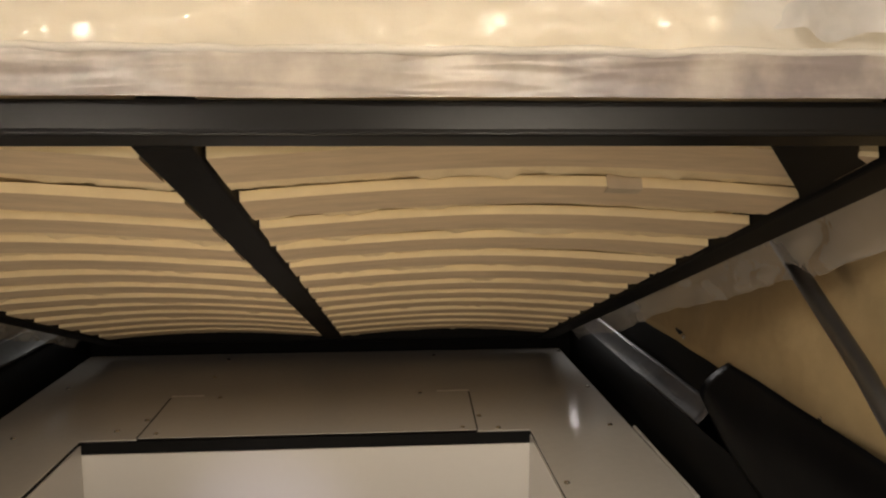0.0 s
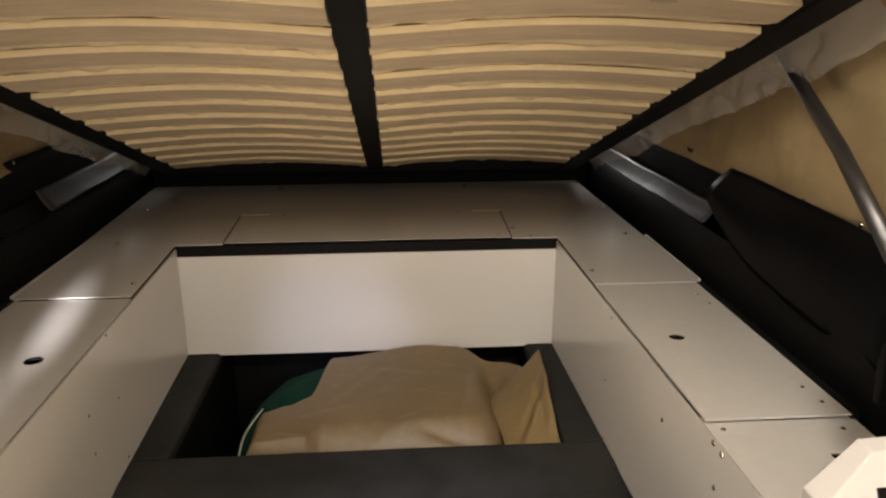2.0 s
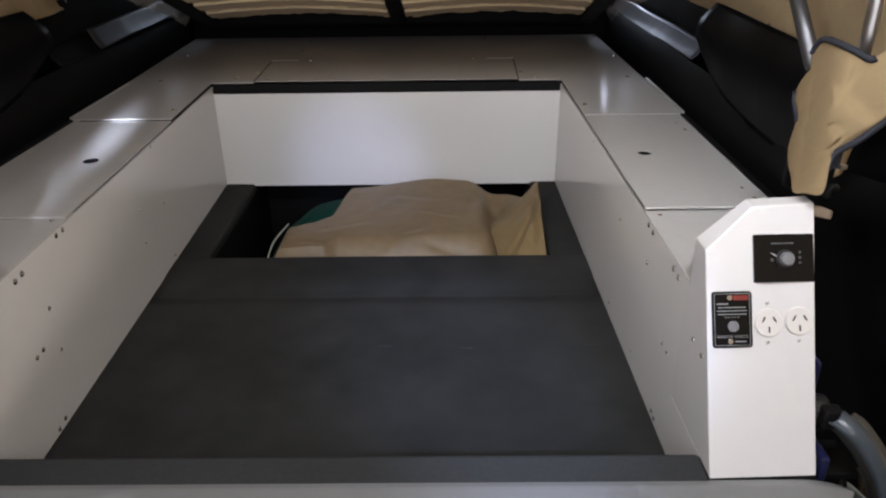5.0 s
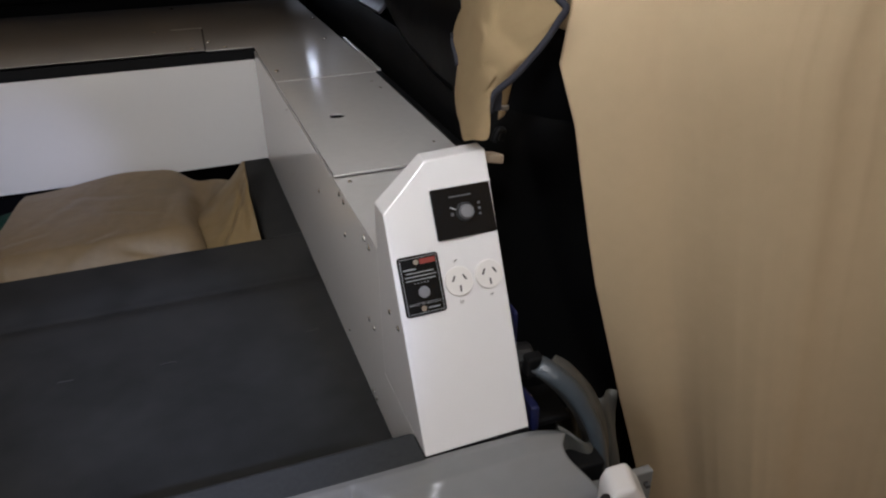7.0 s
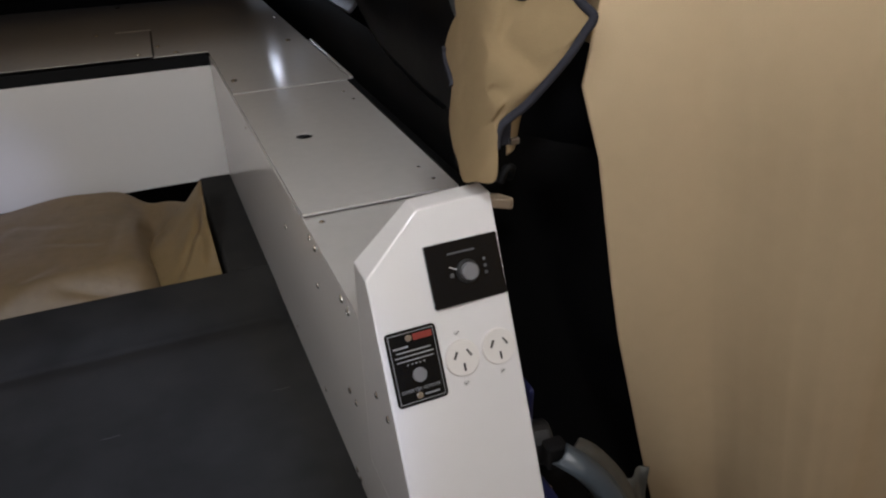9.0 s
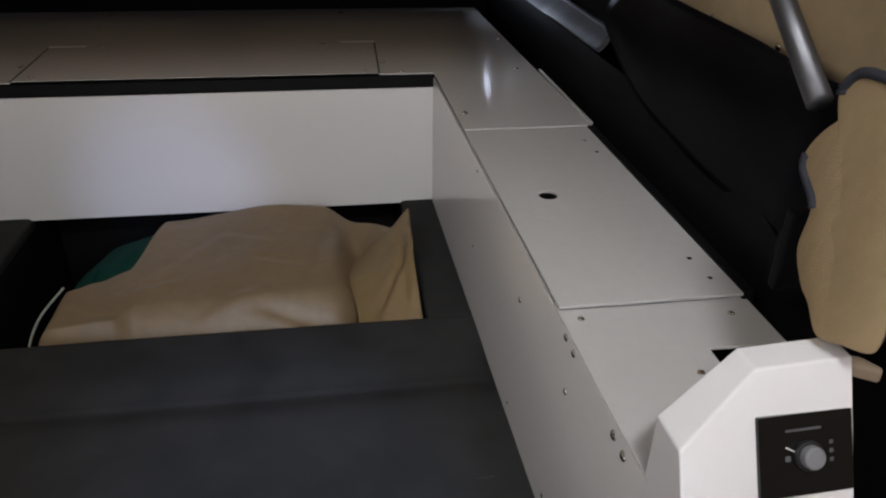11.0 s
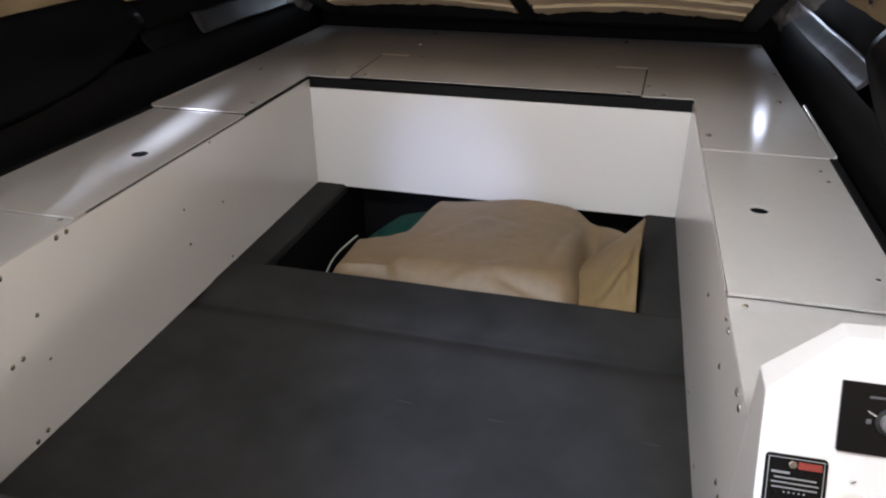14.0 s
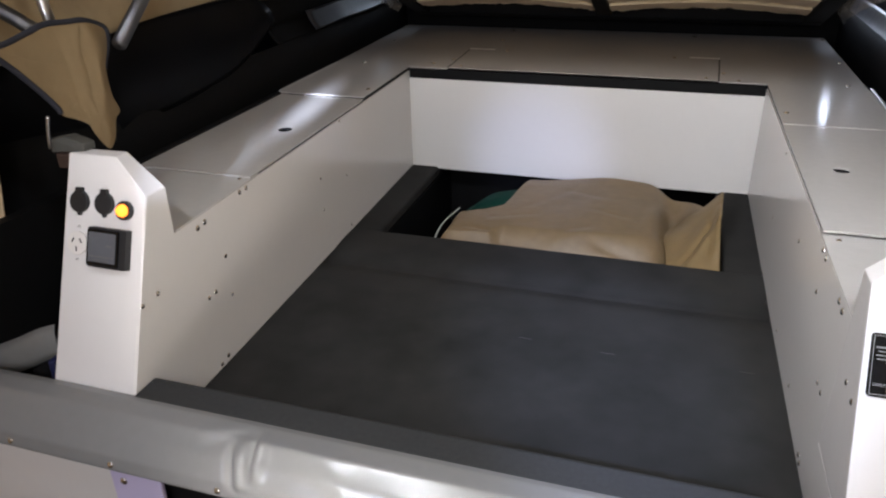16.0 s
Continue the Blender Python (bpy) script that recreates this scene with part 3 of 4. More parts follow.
# tent canvas
for s, nm in ((1, "right"), (-1, "left")):
    def canvas_f(u, v, s=s):
        y, z = lerp(0.86, 2.72, u), lerp(1.36, 2.35, v)
        return Vector((s * (0.765 + 0.02 * wob(u * 4, v * 3, s) + 0.10 * v + 0.012 * math.sin(9 * u + 5 * v) + 0.010 * (1 - 2 * abs(wob(u * 5 + v * 4, v * 3 - u * 2, 6 + s))) + 0.004 * (1 - 2 * abs(wob(u * 14 - v * 6, v * 6 + u * 5, 9 + s)))), y, z))
    tagged(part("wall_canvas_" + nm, sheet(canvas_f, 120, 60, 0.002), CANVAS, smooth=True), "tan canvas tent side above the black flap", "tent wall", kind="structure")

    def edge_x(z):
        for (z0, x0), (z1, x1) in zip(EDGE, EDGE[1:]):
            if z <= z1:
                return lerp(x0, x1, (z - z0) / (z1 - z0))
        return EDGE[-1][1]

    EDGE = [(0.0, 1.10), (0.66, 0.90), (0.82, 0.85), (1.06, 0.78), (1.30, 0.73), (1.37, 0.70), (1.42, 0.72), (1.55, 0.80), (2.4, 0.86)]

    def curtain_f(u, v, s=s):
        z = lerp(0.02, 2.36, v)
        if u < 0.4:
            a = u / 0.4
            x, y = lerp(edge_x(z), 1.30, a), lerp(0.86, 0.42, a ** 1.15)
        else:
            a = (u - 0.4) / 0.6
            x, y = lerp(1.30, 1.45, a), lerp(0.42, -2.2, a)
        k = min(1, u * 8)
        fold = ((0.030 * math.sin(58 * u + 3.0 * wob(u * 5, v * 0.8)) + 0.006 * math.sin(121 * u + 5.0 * wob(u * 5, v * 0.8) + 0.9)) * (0.8 + 0.9 * wob(u * 7, v * 0.6, 8)) + 0.020 * wob(u * 10, v * 0.8, 4) + 0.004 * wob(u * 26, v * 1.6, 14) + 0.0030 * (1 - 2 * abs(wob(u * 60, v * 0.7, 19)))) * k
        return Vector((s * (x - fold * 0.66), y - fold * 0.75, z))
    tagged(part("wall_curtain_" + nm, sheet(curtain_f, 420, 30, 0.002), CURTAIN, smooth=True), "tan canvas tent curtain hanging in soft folds", "tent wall", kind="structure")
    # plain black sheet fills the dark space between housing and curtain
    tagged(part("gap_sheet_" + nm, sheet(lambda u, v, s=s: Vector((s * lerp(0.80, 1.5, u), 1.02 + 0.03 * wob(u * 4, v * 3), lerp(0.0, 1.42, v))), 20, 20, 0.002), FRAME, smooth=True), "black sheet closing the dark gap beside the trailer", "vinyl flap", kind="structure")
tagged(part("wall_tent_end", sheet(lambda u, v: Vector((lerp(-1.5, 1.5, u), -2.2 + 0.03 * math.sin(20 * u), lerp(0, 2.4, v))), 60, 10, 0.002), CANVAS, smooth=True), "tan canvas tent end wall", "tent wall", kind="structure")
tagged(part("ceiling", sheet(lambda u, v: Vector((lerp(-1.55, 1.55, u), lerp(-2.25, 2.9, v), 2.34 + 0.05 * math.sin(math.pi * u) + 0.01 * wob(u * 5, v * 5))), 30, 40, 0.003), CANVAS, smooth=True), "tan canvas tent roof", "tent roof", kind="structure")

# grey vinyl cover rolled over the sill
vinyl = thing("sill_cover", "glossy grey vinyl cover rolled over the entry sill", "vinyl cover")
DENTS = ((-0.250, 0.052, -0.230, 0.108, .007, .0065), (-0.220, 0.030, -0.212, 0.092, .006, .0055), (-0.300, 0.066, -0.222, 0.034, .009, .0030), (-0.200, 0.060, -0.080, 0.085, .012, .0020),
         (0.352, 0.046, 0.388, 0.062, .006, .0060), (0.384, 0.066, 0.398, 0.022, .005, .0055), (0.398, 0.024, 0.446, 0.092, .007, .0050), (0.455, 0.070, 0.500, 0.026, .010, .0022), (0.500, 0.030, 0.575, 0.050, .014, .0016), (0.560, 0.080, 0.640, 0.045, .014, .0018))
ROLL = [(0.714, 0.944), (0.700, 0.949), (0.675, 0.947), (0.650, 0.930), (0.632, 0.908), (0.627, 0.890)]


def roll_f(u, v):
    x = lerp(-0.77, 0.668 - 0.022 * math.exp(-((v - 0.42) / 0.2) ** 2) + 0.03 * max(0, v - 0.6), u)
    s = v * (len(ROLL) - 1)
    k = min(int(s), len(ROLL) - 2)
    y, z = lerp(ROLL[k][0], ROLL[k + 1][0], s - k), lerp(ROLL[k][1], ROLL[k + 1][1], s - k)
    body = math.sin(math.pi * min(1, max(0, v * 1.02))) ** 0.7 * min(1, max(0, (v - 0.08) / 0.25))
    d = body * (0.004 * wob(x * 1.8, v * 1.2, 1) + (0.0008 + 0.0010 * max(0, x - 0.4)) * wob(x * 9 + v * 2, v * 2.5, 2))
    d += sum(crease(x, v * 0.117, *c) for c in DENTS)
    droop = max(0.0, (x - 0.60) / 0.068)
    z -= 0.016 * droop * droop * (1 - v)
    return Vector((x, y - d * 0.7, z + d * 0.7 - 0.02 * max(0, abs(x) - 0.6)))


part("sheet", sheet(roll_f, 420, 44, 0.002), GREYV, vinyl, smooth=True)
part("welt", tube([roll_f((x + 0.77) / 1.44, 0.265 + 0.01 * math.sin(20 * x)) + Vector((0, 0, 0.0004)) for x in (-0.243 + 0.116 * k / 24 for k in range(25))], 0.0016, 10), GREYV, vinyl, "raised crease in the vinyl", smooth=True)
part("hem", tube([roll_f(i / 60, 1.0) for i in range(61)], 0.0022, 8), GREYV, vinyl, smooth=True)
for x in (-0.60, -0.425, -0.255, -0.06, 0.15, 0.335, 0.478):
    p = roll_f((x + 0.77) / 1.447, 0.93)
    screw(p - Vector((0, 0.001, 0)), (0, -1, 0.35), vinyl, 0.0052)


# ---- switch housings ----
def housing(side):
    s = side
    if s > 0:
        P = [(0.488, .715, .947), (0.489, .843, 1.201), (0.546, .868, 1.249), (0.622, .868, 1.253), (0.622, .719, .947)]
    else:
        P = [(-0.443, .715, .940), (-0.439, .825, 1.215), (-0.498, .845, 1.263), (-0.582, .845, 1.262), (-0.590, .715, .938)]
    ob = thing("switch_housing", "white powder-coated switch housing with sockets and controls" if s > 0 else "white powder-coated housing with battery display and lamp", "control panel", group="switch housings")
    f = xr if s > 0 else xl
    P = [(f(P[0][1]), *P[0][1:]), (f(P[1][1]), *P[1][1:]), *P[2:]]
    bm = bmesh.new()
    front = [bm.verts.new(q) for q in P]
    back_y = (0.881, 0.881, 0.894, 0.894, 0.881) if s > 0 else (0.869,) * 5
    rear = [bm.verts.new((f(back_y[k]) if k < 2 else q[0], back_y[k], q[2])) for k, q in enumerate(P)]
    bm.faces.new(front)
    bm.faces.new(rear[::-1])
    for k in range(5):
        bm.faces.new((front[k], front[(k + 1) % 5], rear[(k + 1) % 5], rear[k]))
    bmesh.ops.recalc_face_normals(bm, faces=bm.faces)
    bmesh.ops.bevel(bm, geom=list(bm.edges), offset=0.0016, segments=2, affect="EDGES", profile=0.5)
    part("face", bm, POD, ob)
    # shadow line along the housing's foot, made as a black strip
    part("shade_strip", box(min(P[0][0], P[4][0]) + 0.001, max(P[0][0], P[4][0]) - 0.001, .7165, .76, .9375, min(P[0][2], P[4][2]) + 0.0005), TRIMBLK, ob, "black strip for the shade under the housing")
    a, b, c = (Vector(q) for q in (P[0], P[4], P[1]))
    n = (b - a).cross(c - a)
    if n.y > 0:
        n = -n
    return ob, a, n.normalized()


def on_face(a, n, x, z):
    """The point of a housing's face over x and z."""
    y = a.y - (n.x * (x - a.x) + n.z * (z - a.z)) / n.y
    return Vector((x, y, z))


def plate(w, h, t, r=0.003):
    bm = box(-w / 2, w / 2, -h / 2, h / 2, 0, t)
    es = [e for e in bm.edges if abs(e.verts[0].co.z - e.verts[1].co.z) > t * 0.5]
    bmesh.ops.bevel(bm, geom=es, offset=r, segments=4, affect="EDGES", profile=0.5)
    return bm


def at(ob, parent, m):
    ob.parent = parent
    ob.matrix_world = m
    return ob


def gpo(parent, m):
    """A three-pin power socket with slots and two screws."""
    ob = at(part("power_socket", disc(0.0178, 0.004, 32, 0.0015), SOCKET, smooth=False), parent, m)
    for dx, dy, r in ((-0.0069, 0.004, -30), (0.0069, 0.004, 30), (0, -0.0085, 0)):
        at(part("slot", box(-0.001, 0.001, -0.0038, 0.0038, 0, 0.0008), SOCKSLOT), ob, m @ pose(dx, dy, 0.0038, 0, 0, r))
    for dy in (-0.0245, 0.0245):
        k = at(part("screw", disc(0.0030, 0.0014, 12, 0.0006), PALE), ob, m @ pose(0, dy, 0.0002))
        at(part("slot", box(-0.0022, 0.0022, -0.0004, 0.0004, 0, 0.0004), SLOT), ob, m @ pose(0, dy, 0.0014, 0, 0, 30))
    return ob


def words(body, size, mat, parent, m):
    c = bpy.data.curves.new("lettering", "FONT")
    c.body, c.size, c.align_x, c.align_y, c.extrude = body, size, "CENTER", "CENTER", 0.0001
    ob = new("lettering", c)
    dg = bpy.context.evaluated_depsgraph_get()
    me = bpy.data.meshes.new_from_object(ob.evaluated_get(dg))
    bpy.data.objects.remove(ob)
    me.materials.clear()
    me.materials.append(mat)
    t = new("lettering", me)
    return at(t, parent, m)


def bar(parent, m, x, y, w, h, mat=PRINT, z=0.0):
    return at(part("print", box(-w / 2, w / 2, -h / 2, h / 2, 0, 0.0003), mat), parent, m @ pose(x, y, z))


podr, a, n = housing(1)
# heater control
c = facing(on_face(a, n, 0.583, 1.1905), n)
ctl = at(part("heater_control", plate(0.075, 0.060, 0.0042, 0.0015), GLOSSBLK, label="gloss black control plate with a grey knob"), podr, c)
at(part("knob_ring", disc(0.0115, 0.003, 28, 0.001), HOLDER), ctl, c @ pose(0.001, -0.001, 0.0042))
at(part("knob", disc(0.0085, 0.007, 28, 0.002), KNOBM), ctl, c @ pose(0.001, -0.001, 0.0067))
bar(ctl, c, -0.002, 0.0185, 0.028, 0.0018, DIMPRINT, 0.0042)
at(part("pointer", box(-0.0045, 0.0045, -0.0005, 0.0005, 0, 0.0006), PALE, label="white pointer line"), ctl, c @ pose(-0.0125, 0.0045, 0.0044, 0, 0, -28))
for k in range(3):
    bar(ctl, c, 0.020, 0.007 - 0.0065 * k, 0.0030, 0.0030, DIMPRINT, 0.0042)
bar(ctl, c, -0.015, -0.002, 0.004, 0.004, DIMPRINT, 0.0042)
# inverter remote
c = facing(on_face(a, n, 0.518, 1.1235), n)
inv = at(part("inverter_remote", plate(0.050, 0.070, 0.0022, 0.004), GLOSSBLK, label="black inverter remote plate with white printing"), podr, c)
for x0, x1, y0, y1 in ((-.0225, .0225, .0318, .0325), (-.0225, .0225, -.0325, -.0318), (-.0225, -.0218, -.0318, .0318), (.0218, .0225, -.0318, .0318)):
    bar(inv, c, (x0 + x1) / 2, (y0 + y1) / 2, x1 - x0, y1 - y0, z=0.0022)
bar(inv, c, 0.011, 0.0270, 0.019, 0.0062, REDPRINT, 0.0022)
bar(inv, c, -0.012, 0.0195, 0.015, 0.0018, z=0.0022)
for k, (x, w) in enumerate(((0.0, 0.034), (0.0, 0.038), (0.0, 0.036))):
    bar(inv, c, x, 0.0150 - 0.0042 * k, w, 0.0012, z=0.0022)
for k in range(5):
    bar(inv, c, -0.008 + 0.004 * k, 0.0028, 0.0015, 0.0012, z=0.0022)
at(part("button", disc(0.0068, 0.0018, 24, 0.0006), KNOBM), inv, c @ pose(0.001, -0.0085, 0.0022))
words("INVERTER REMOTE", 0.0046, PRINT, inv, c @ pose(0, -0.0215, 0.0024))
bar(inv, c, 0.010, -0.0275, 0.014, 0.0016, z=0.0022)
for y in (0.0272, -0.0272):
    at(part("screw", disc(0.0034, 0.0016, 14, 0.0007), CHROME), inv, c @ pose(-0.003, y, 0.0022))
for x, z in ((0.5635, 1.1190), (0.6020, 1.1200)):
    gpo(podr, facing(on_face(a, n, x, z), n))
for y, z in ((.835, 1.075), (.800, 1.073)):
    screw((0.4865, y, z), (-1, 0, 0), podr)

podl, a, n = housing(-1)
for x, z in ((-0.556, 1.198), (-0.512, 1.199)):
    c = facing(on_face(a, n, x, z), n)
    so = at(part("accessory_socket", disc(0.0162, 0.006, 28, 0.002), HOLDER, label="black capped accessory socket"), podl, c)
    at(part("hinge_tab", plate(0.0105, 0.010, 0.007, 0.002), HOLDER), so, c @ pose(0, 0.016, 0))
    at(part("pull_tab", disc(0.0030, 0.005, 14, 0.001), HOLDER), so, c @ pose(0.001, -0.0175, 0))
c = facing(on_face(a, n, -0.476, 1.193), n)
lamp = at(part("indicator_lamp", disc(0.0140, 0.007, 28, 0.002), HOLDER, label="glowing amber indicator lamp in a black ring"), podl, c)
dome = bmesh.new()
bmesh.ops.create_uvsphere(dome, u_segments=20, v_segments=12, radius=0.0095)
at(part("lens", dome, AMBER, smooth=True), lamp, c @ pose(0, 0, 0.007))
c = facing(on_face(a, n, -0.4965, 1.140), n)
disp = at(part("battery_display", plate(0.066, 0.058, 0.012, 0.002), HOLDER, label="black battery display with a grey screen"), podl, c)
at(part("bezel", plate(0.054, 0.052, 0.003, 0.002), GLOSSBLK), disp, c @ pose(-0.005, 0, 0.012))
at(part("screen", plate(0.047, 0.043, 0.001, 0.001), SCREEN), disp, c @ pose(-0.005, 0.001, 0.015))
bar(disp, c, 0.008, 0.004, 0.010, 0.0022, DIMPRINT, 0.0161)
bar(disp, c, -0.005, -0.0125, 0.042, 0.0022, DIMPRINT, 0.0161)
bar(disp, c, -0.006, -0.0175, 0.030, 0.0016, DIMPRINT, 0.0161)
gpo(podl, facing(on_face(a, n, -0.557, 1.141), n))
for y, z in ((.770, 1.065), (.805, 1.067)):
    screw((-0.4425, y, z), (1, 0, 0), podl)


# ---- bed base, raised on its hinge ----
SLOPE = math.degrees(math.atan(0.351))
BED = pose(0.005, 1.055, 1.755, -SLOPE, 0, 0)
bed = thing("bed_base", "black steel bed base with sprung birch slats, tilted up", "bed base", BED)
LEN = 1.66


def bpart(name, bm, mat, label="", smooth=False):
    return part(name, bm, mat, bed, label, smooth)


bpart("near_beam", box(-0.662, 0.662, -0.002, 0.030, -0.0070, 0.0205, 0.003), BEAMPAINT)
bpart("beam_lip", tube([(lerp(-0.66, 0.66, k / 30), 0.0005, -0.0070 + 0.0004 * wob(k * .5, 3)) for k in range(31)], 0.0020, 8), BEAMPAINT, "rolled lower lip of the beam", True)
bpart("far_beam", box(-0.662, 0.662, LEN - 0.05, LEN, -0.012, 0.042, 0.004), FRAME)
bpart("side_rail", box(-0.662, -0.606, 0.024, LEN - 0.05, -0.012, 0.042, 0.004), FRAME)
bpart("side_rail", box(0.604, 0.662, 0.024, LEN - 0.05, -0.012, 0.042, 0.004), FRAME)
bpart("centre_beam", box(-0.022, 0.026, 0.026, LEN - 0.05, -0.0085, 0.036, 0.003), FRAME)
for s in (-1, 1):
    bpart("gusset", prism([(s * 0.490, 0.028, -0.0030), (s * 0.566, 0.028, -0.0030), (s * 0.584, 0.058, -0.0030), (s * 0.612, 0.080, -0.0030), (s * 0.612, 0.196, -0.0030), (s * 0.578, 0.147, -0.0030)], (0, 0, -0.0041), 0.0006, 1), FRAME)
SLATS = [0.055, 0.183] + [0.292 + 0.1165 * k for k in range(12)]


def slat_mesh(x0, x1, seed):
    w, t = 0.066, 0.011

    def f(u, v):
        x = lerp(x0, x1, u)
        return Vector((x, w * (v - .5) + 0.0012 * wob(x * 4, seed), 0.004 + 0.015 * math.sin(math.pi * u) + 0.002 * wob(x * 3, seed, 7)))
    bm = sheet(f, 18, 1, t)
    return bm


for k, s in enumerate(SLATS):
    if s > LEN - 0.09:
        continue
    for x0, x1 in ((-0.604, -0.024), (0.028, 0.602)):
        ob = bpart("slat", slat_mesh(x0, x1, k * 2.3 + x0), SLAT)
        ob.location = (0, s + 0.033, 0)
        # only faces turned to the entry take the lit tone
        ob.data.materials.append(LITEDGE)
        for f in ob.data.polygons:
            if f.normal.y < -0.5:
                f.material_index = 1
        for xe, d in ((x0, 1), (x1, -1)):
            h = bpart("slat_holder", prism([(xe - d * 0.004, -0.032, -0.003), (xe + d * 0.016, -0.030, -0.002), (xe + d * 0.022, 0.0, -0.002), (xe + d * 0.016, 0.030, -0.002), (xe - d * 0.004, 0.034, -0.003)], (0, 0, 0.022), 0.002, 1), HOLDER)
            h.location = (0, s + 0.036, 0)
# torn paper label wrapped over the edge of one slat
part("paper_label", prism([(0.399, 0.1818, 0.0205), (0.399, 0.1818, 0.0052), (0.399, 0.1960, 0.0048), (0.399, 0.1960, 0.0058), (0.399, 0.1828, 0.0062), (0.399, 0.1828, 0.0205)], (0.037, 0.001, -0.0014), 0.0003, 1), PAPER, bed, "torn greyish paper label")


def soft_block(x0, x1, y0, y1, z0, z1, n, amp, seed, round_=0.045):
    bm = box(x0, x1, y0, y1, z0, z1, round_, 4)
    bmesh.ops.subdivide_edges(bm, edges=[e for e in bm.edges if e.calc_length() > 0.2], cuts=n, use_grid_fill=True)
    for v in bm.verts:
        p = v.co * 6
        v.co += Vector((noise.noise(p + Vector((seed, 0, 0))), noise.noise(p + Vector((0, seed, 0))), noise.noise(p + Vector((0, 0, seed))))) * amp
    return bm


mattress = thing("mattress", "cream mattress still wrapped in clear plastic", "mattress", BED)
part("mattress_body", soft_block(-0.645, 0.645, 0.010, LEN - 0.02, 0.042, 0.205, 24, 0.006, 3), FOAM, mattress, smooth=True)


def underside(u, v):
    x, y = lerp(-0.60, 0.608, u), lerp(0.045, LEN - 0.06, v)
    h = (x + 0.604) / 0.58 if x < 0.0 else (x - 0.028) / 0.584
    g = max(0.0, (y - 0.057) % 0.117 - 0.066) / 0.051
    sag = math.sin(math.pi * g) ** 0.6 * (0.0085 + 0.007 * wob(x * 20, y * 9, 5) + 0.004 * wob(x * 60, y * 20, 6)) if y > 0.12 else 0.0
    return Vector((x, y, 0.0070 - sag + 0.015 * math.sin(math.pi * max(0, min(1, h))) + 0.0035 * wob(x * 22, y * 26, 3) + 0.002 * wob(x * 60, y * 60, 8)))


part("underside", sheet(underside, 190, 380), FOAM, mattress, "cream ticking pressed between the slats", smooth=True)


def ridges(x, z, seed):
    """Sharp wrinkles, as film makes them."""
    return 1 - 2 * abs(wob(x, z, seed))


def film_front(u, v):
    x, z = lerp(-0.68, 0.69, u), lerp(0.048, 0.215, v)
    r = 0.0065 * ridges(x * 6 + z * 14, z * 16 - x * 3, 2) + (0.0050 + 0.004 * max(0, x)) * ridges(x * 14, z * 24 + x * 6, 6) + 0.0028 * ridges(x * 34 + z * 20, z * 50, 11)
    return Vector((x, -0.006 - abs(r) - 0.010 * math.sin(math.pi * min(1, v * 1.6)), z))


def film_hang(u, v):
    x, z = lerp(-0.68, 0.69, u), lerp(0.0165, 0.052, v)
    r = 0.0040 * ridges(x * 3, z * 55 + x * 3, 4) + 0.0010 * ridges(x * 9 + z * 30, z * 120 - x * 6, 9)
    return Vector((x, -0.010 - abs(r) - 0.007 * v, z + 0.003 * v * wob(x * 6, v * 2)))


part("plastic_wrap", sheet(film_front, 240, 44), FILM, mattress, "clear wrinkled plastic film", smooth=True)
part("plastic_hem", sheet(film_hang, 220, 30), CLOUDY, mattress, "cloudy bunched plastic along the edge", smooth=True)
part("film_roll", tube([(lerp(-0.67, 0.68, k / 90), -0.019 + 0.003 * wob(k * .2, 2), 0.052 + 0.003 * wob(k * .25, 5) + 0.002 * wob(k * .7, 9)) for k in range(91)], 0.0038, 8), FILM, mattress, "rolled edge of the plastic film", smooth=True)


def film_bunch(u, v):
    z = lerp(0.045 + 0.03 * (1 - u) + 0.02 * wob(u * 5, 3.0), 0.215, v)
    x = lerp(0.44 + 0.10 * wob(z * 14, 2.0) - 0.10 * v, 0.70, u)
    r = 0.012 * ridges(x * 9 + z * 5, z * 9 - x * 6, 12) + 0.006 * ridges(x * 22, z * 20 + x * 12, 16)
    return Vector((x, -0.014 - 0.016 * u - r * min(1, 4 * u) - 0.02 * u * math.sin(math.pi * v), z))


part("plastic_corner", sheet(film_bunch, 70, 40), HAZY, mattress, "hazy gathered plastic at the corner", smooth=True)
for s in (-1, 1):
    def film_side(u, v, s=s):
        y = lerp(0.16, LEN - 0.12, u)
        hang = lerp(0.05, 0.015, u) + 0.020 * wob(y * 3, 1.0, s)
        return Vector((s * (0.664 + (0.045 + 0.015 * wob(y * 5, v, 3 + s)) * v * (1 - 0.4 * u)), y, 0.045 - v * (0.050 + hang) + 0.004 * wob(y * 5, v * 2, 5))) + Vector((s, 0, -0.4)) * v * (0.010 * ridges(y * 5 + v, v * 2 - y * 3, 21 + s) + 0.006 * ridges(y * 13 - v * 2, v * 3 + y * 5, 25 + s))
    part("plastic_wrap", sheet(film_side, 160, 16), FILMSIDE, mattress, "clear plastic film hanging over the rail", smooth=True)


# ---- bags in the well ----
bag = thing("canvas_bag", "tan canvas bag lying in the storage well, folded corner", "bag")


def profile(points, u):
    for (u0, a), (u1, b) in zip(points, points[1:]):
        if u <= u1:
            t = (u - u0) / (u1 - u0)
            return lerp(a, b, t * t * (3 - 2 * t))
    return points[-1][1]


BAG_FAR = ((0, 1.665), (0.05, 1.69), (0.12, 1.715), (0.19, 1.75), (0.25, 1.945), (0.55, 1.968), (0.75, 1.955), (1, 1.85))
BAG_TOP = ((0, 0.846), (0.06, 0.860), (0.17, 0.862), (0.26, 0.872), (0.64, 0.886), (0.82, 0.886), (1, 0.866))
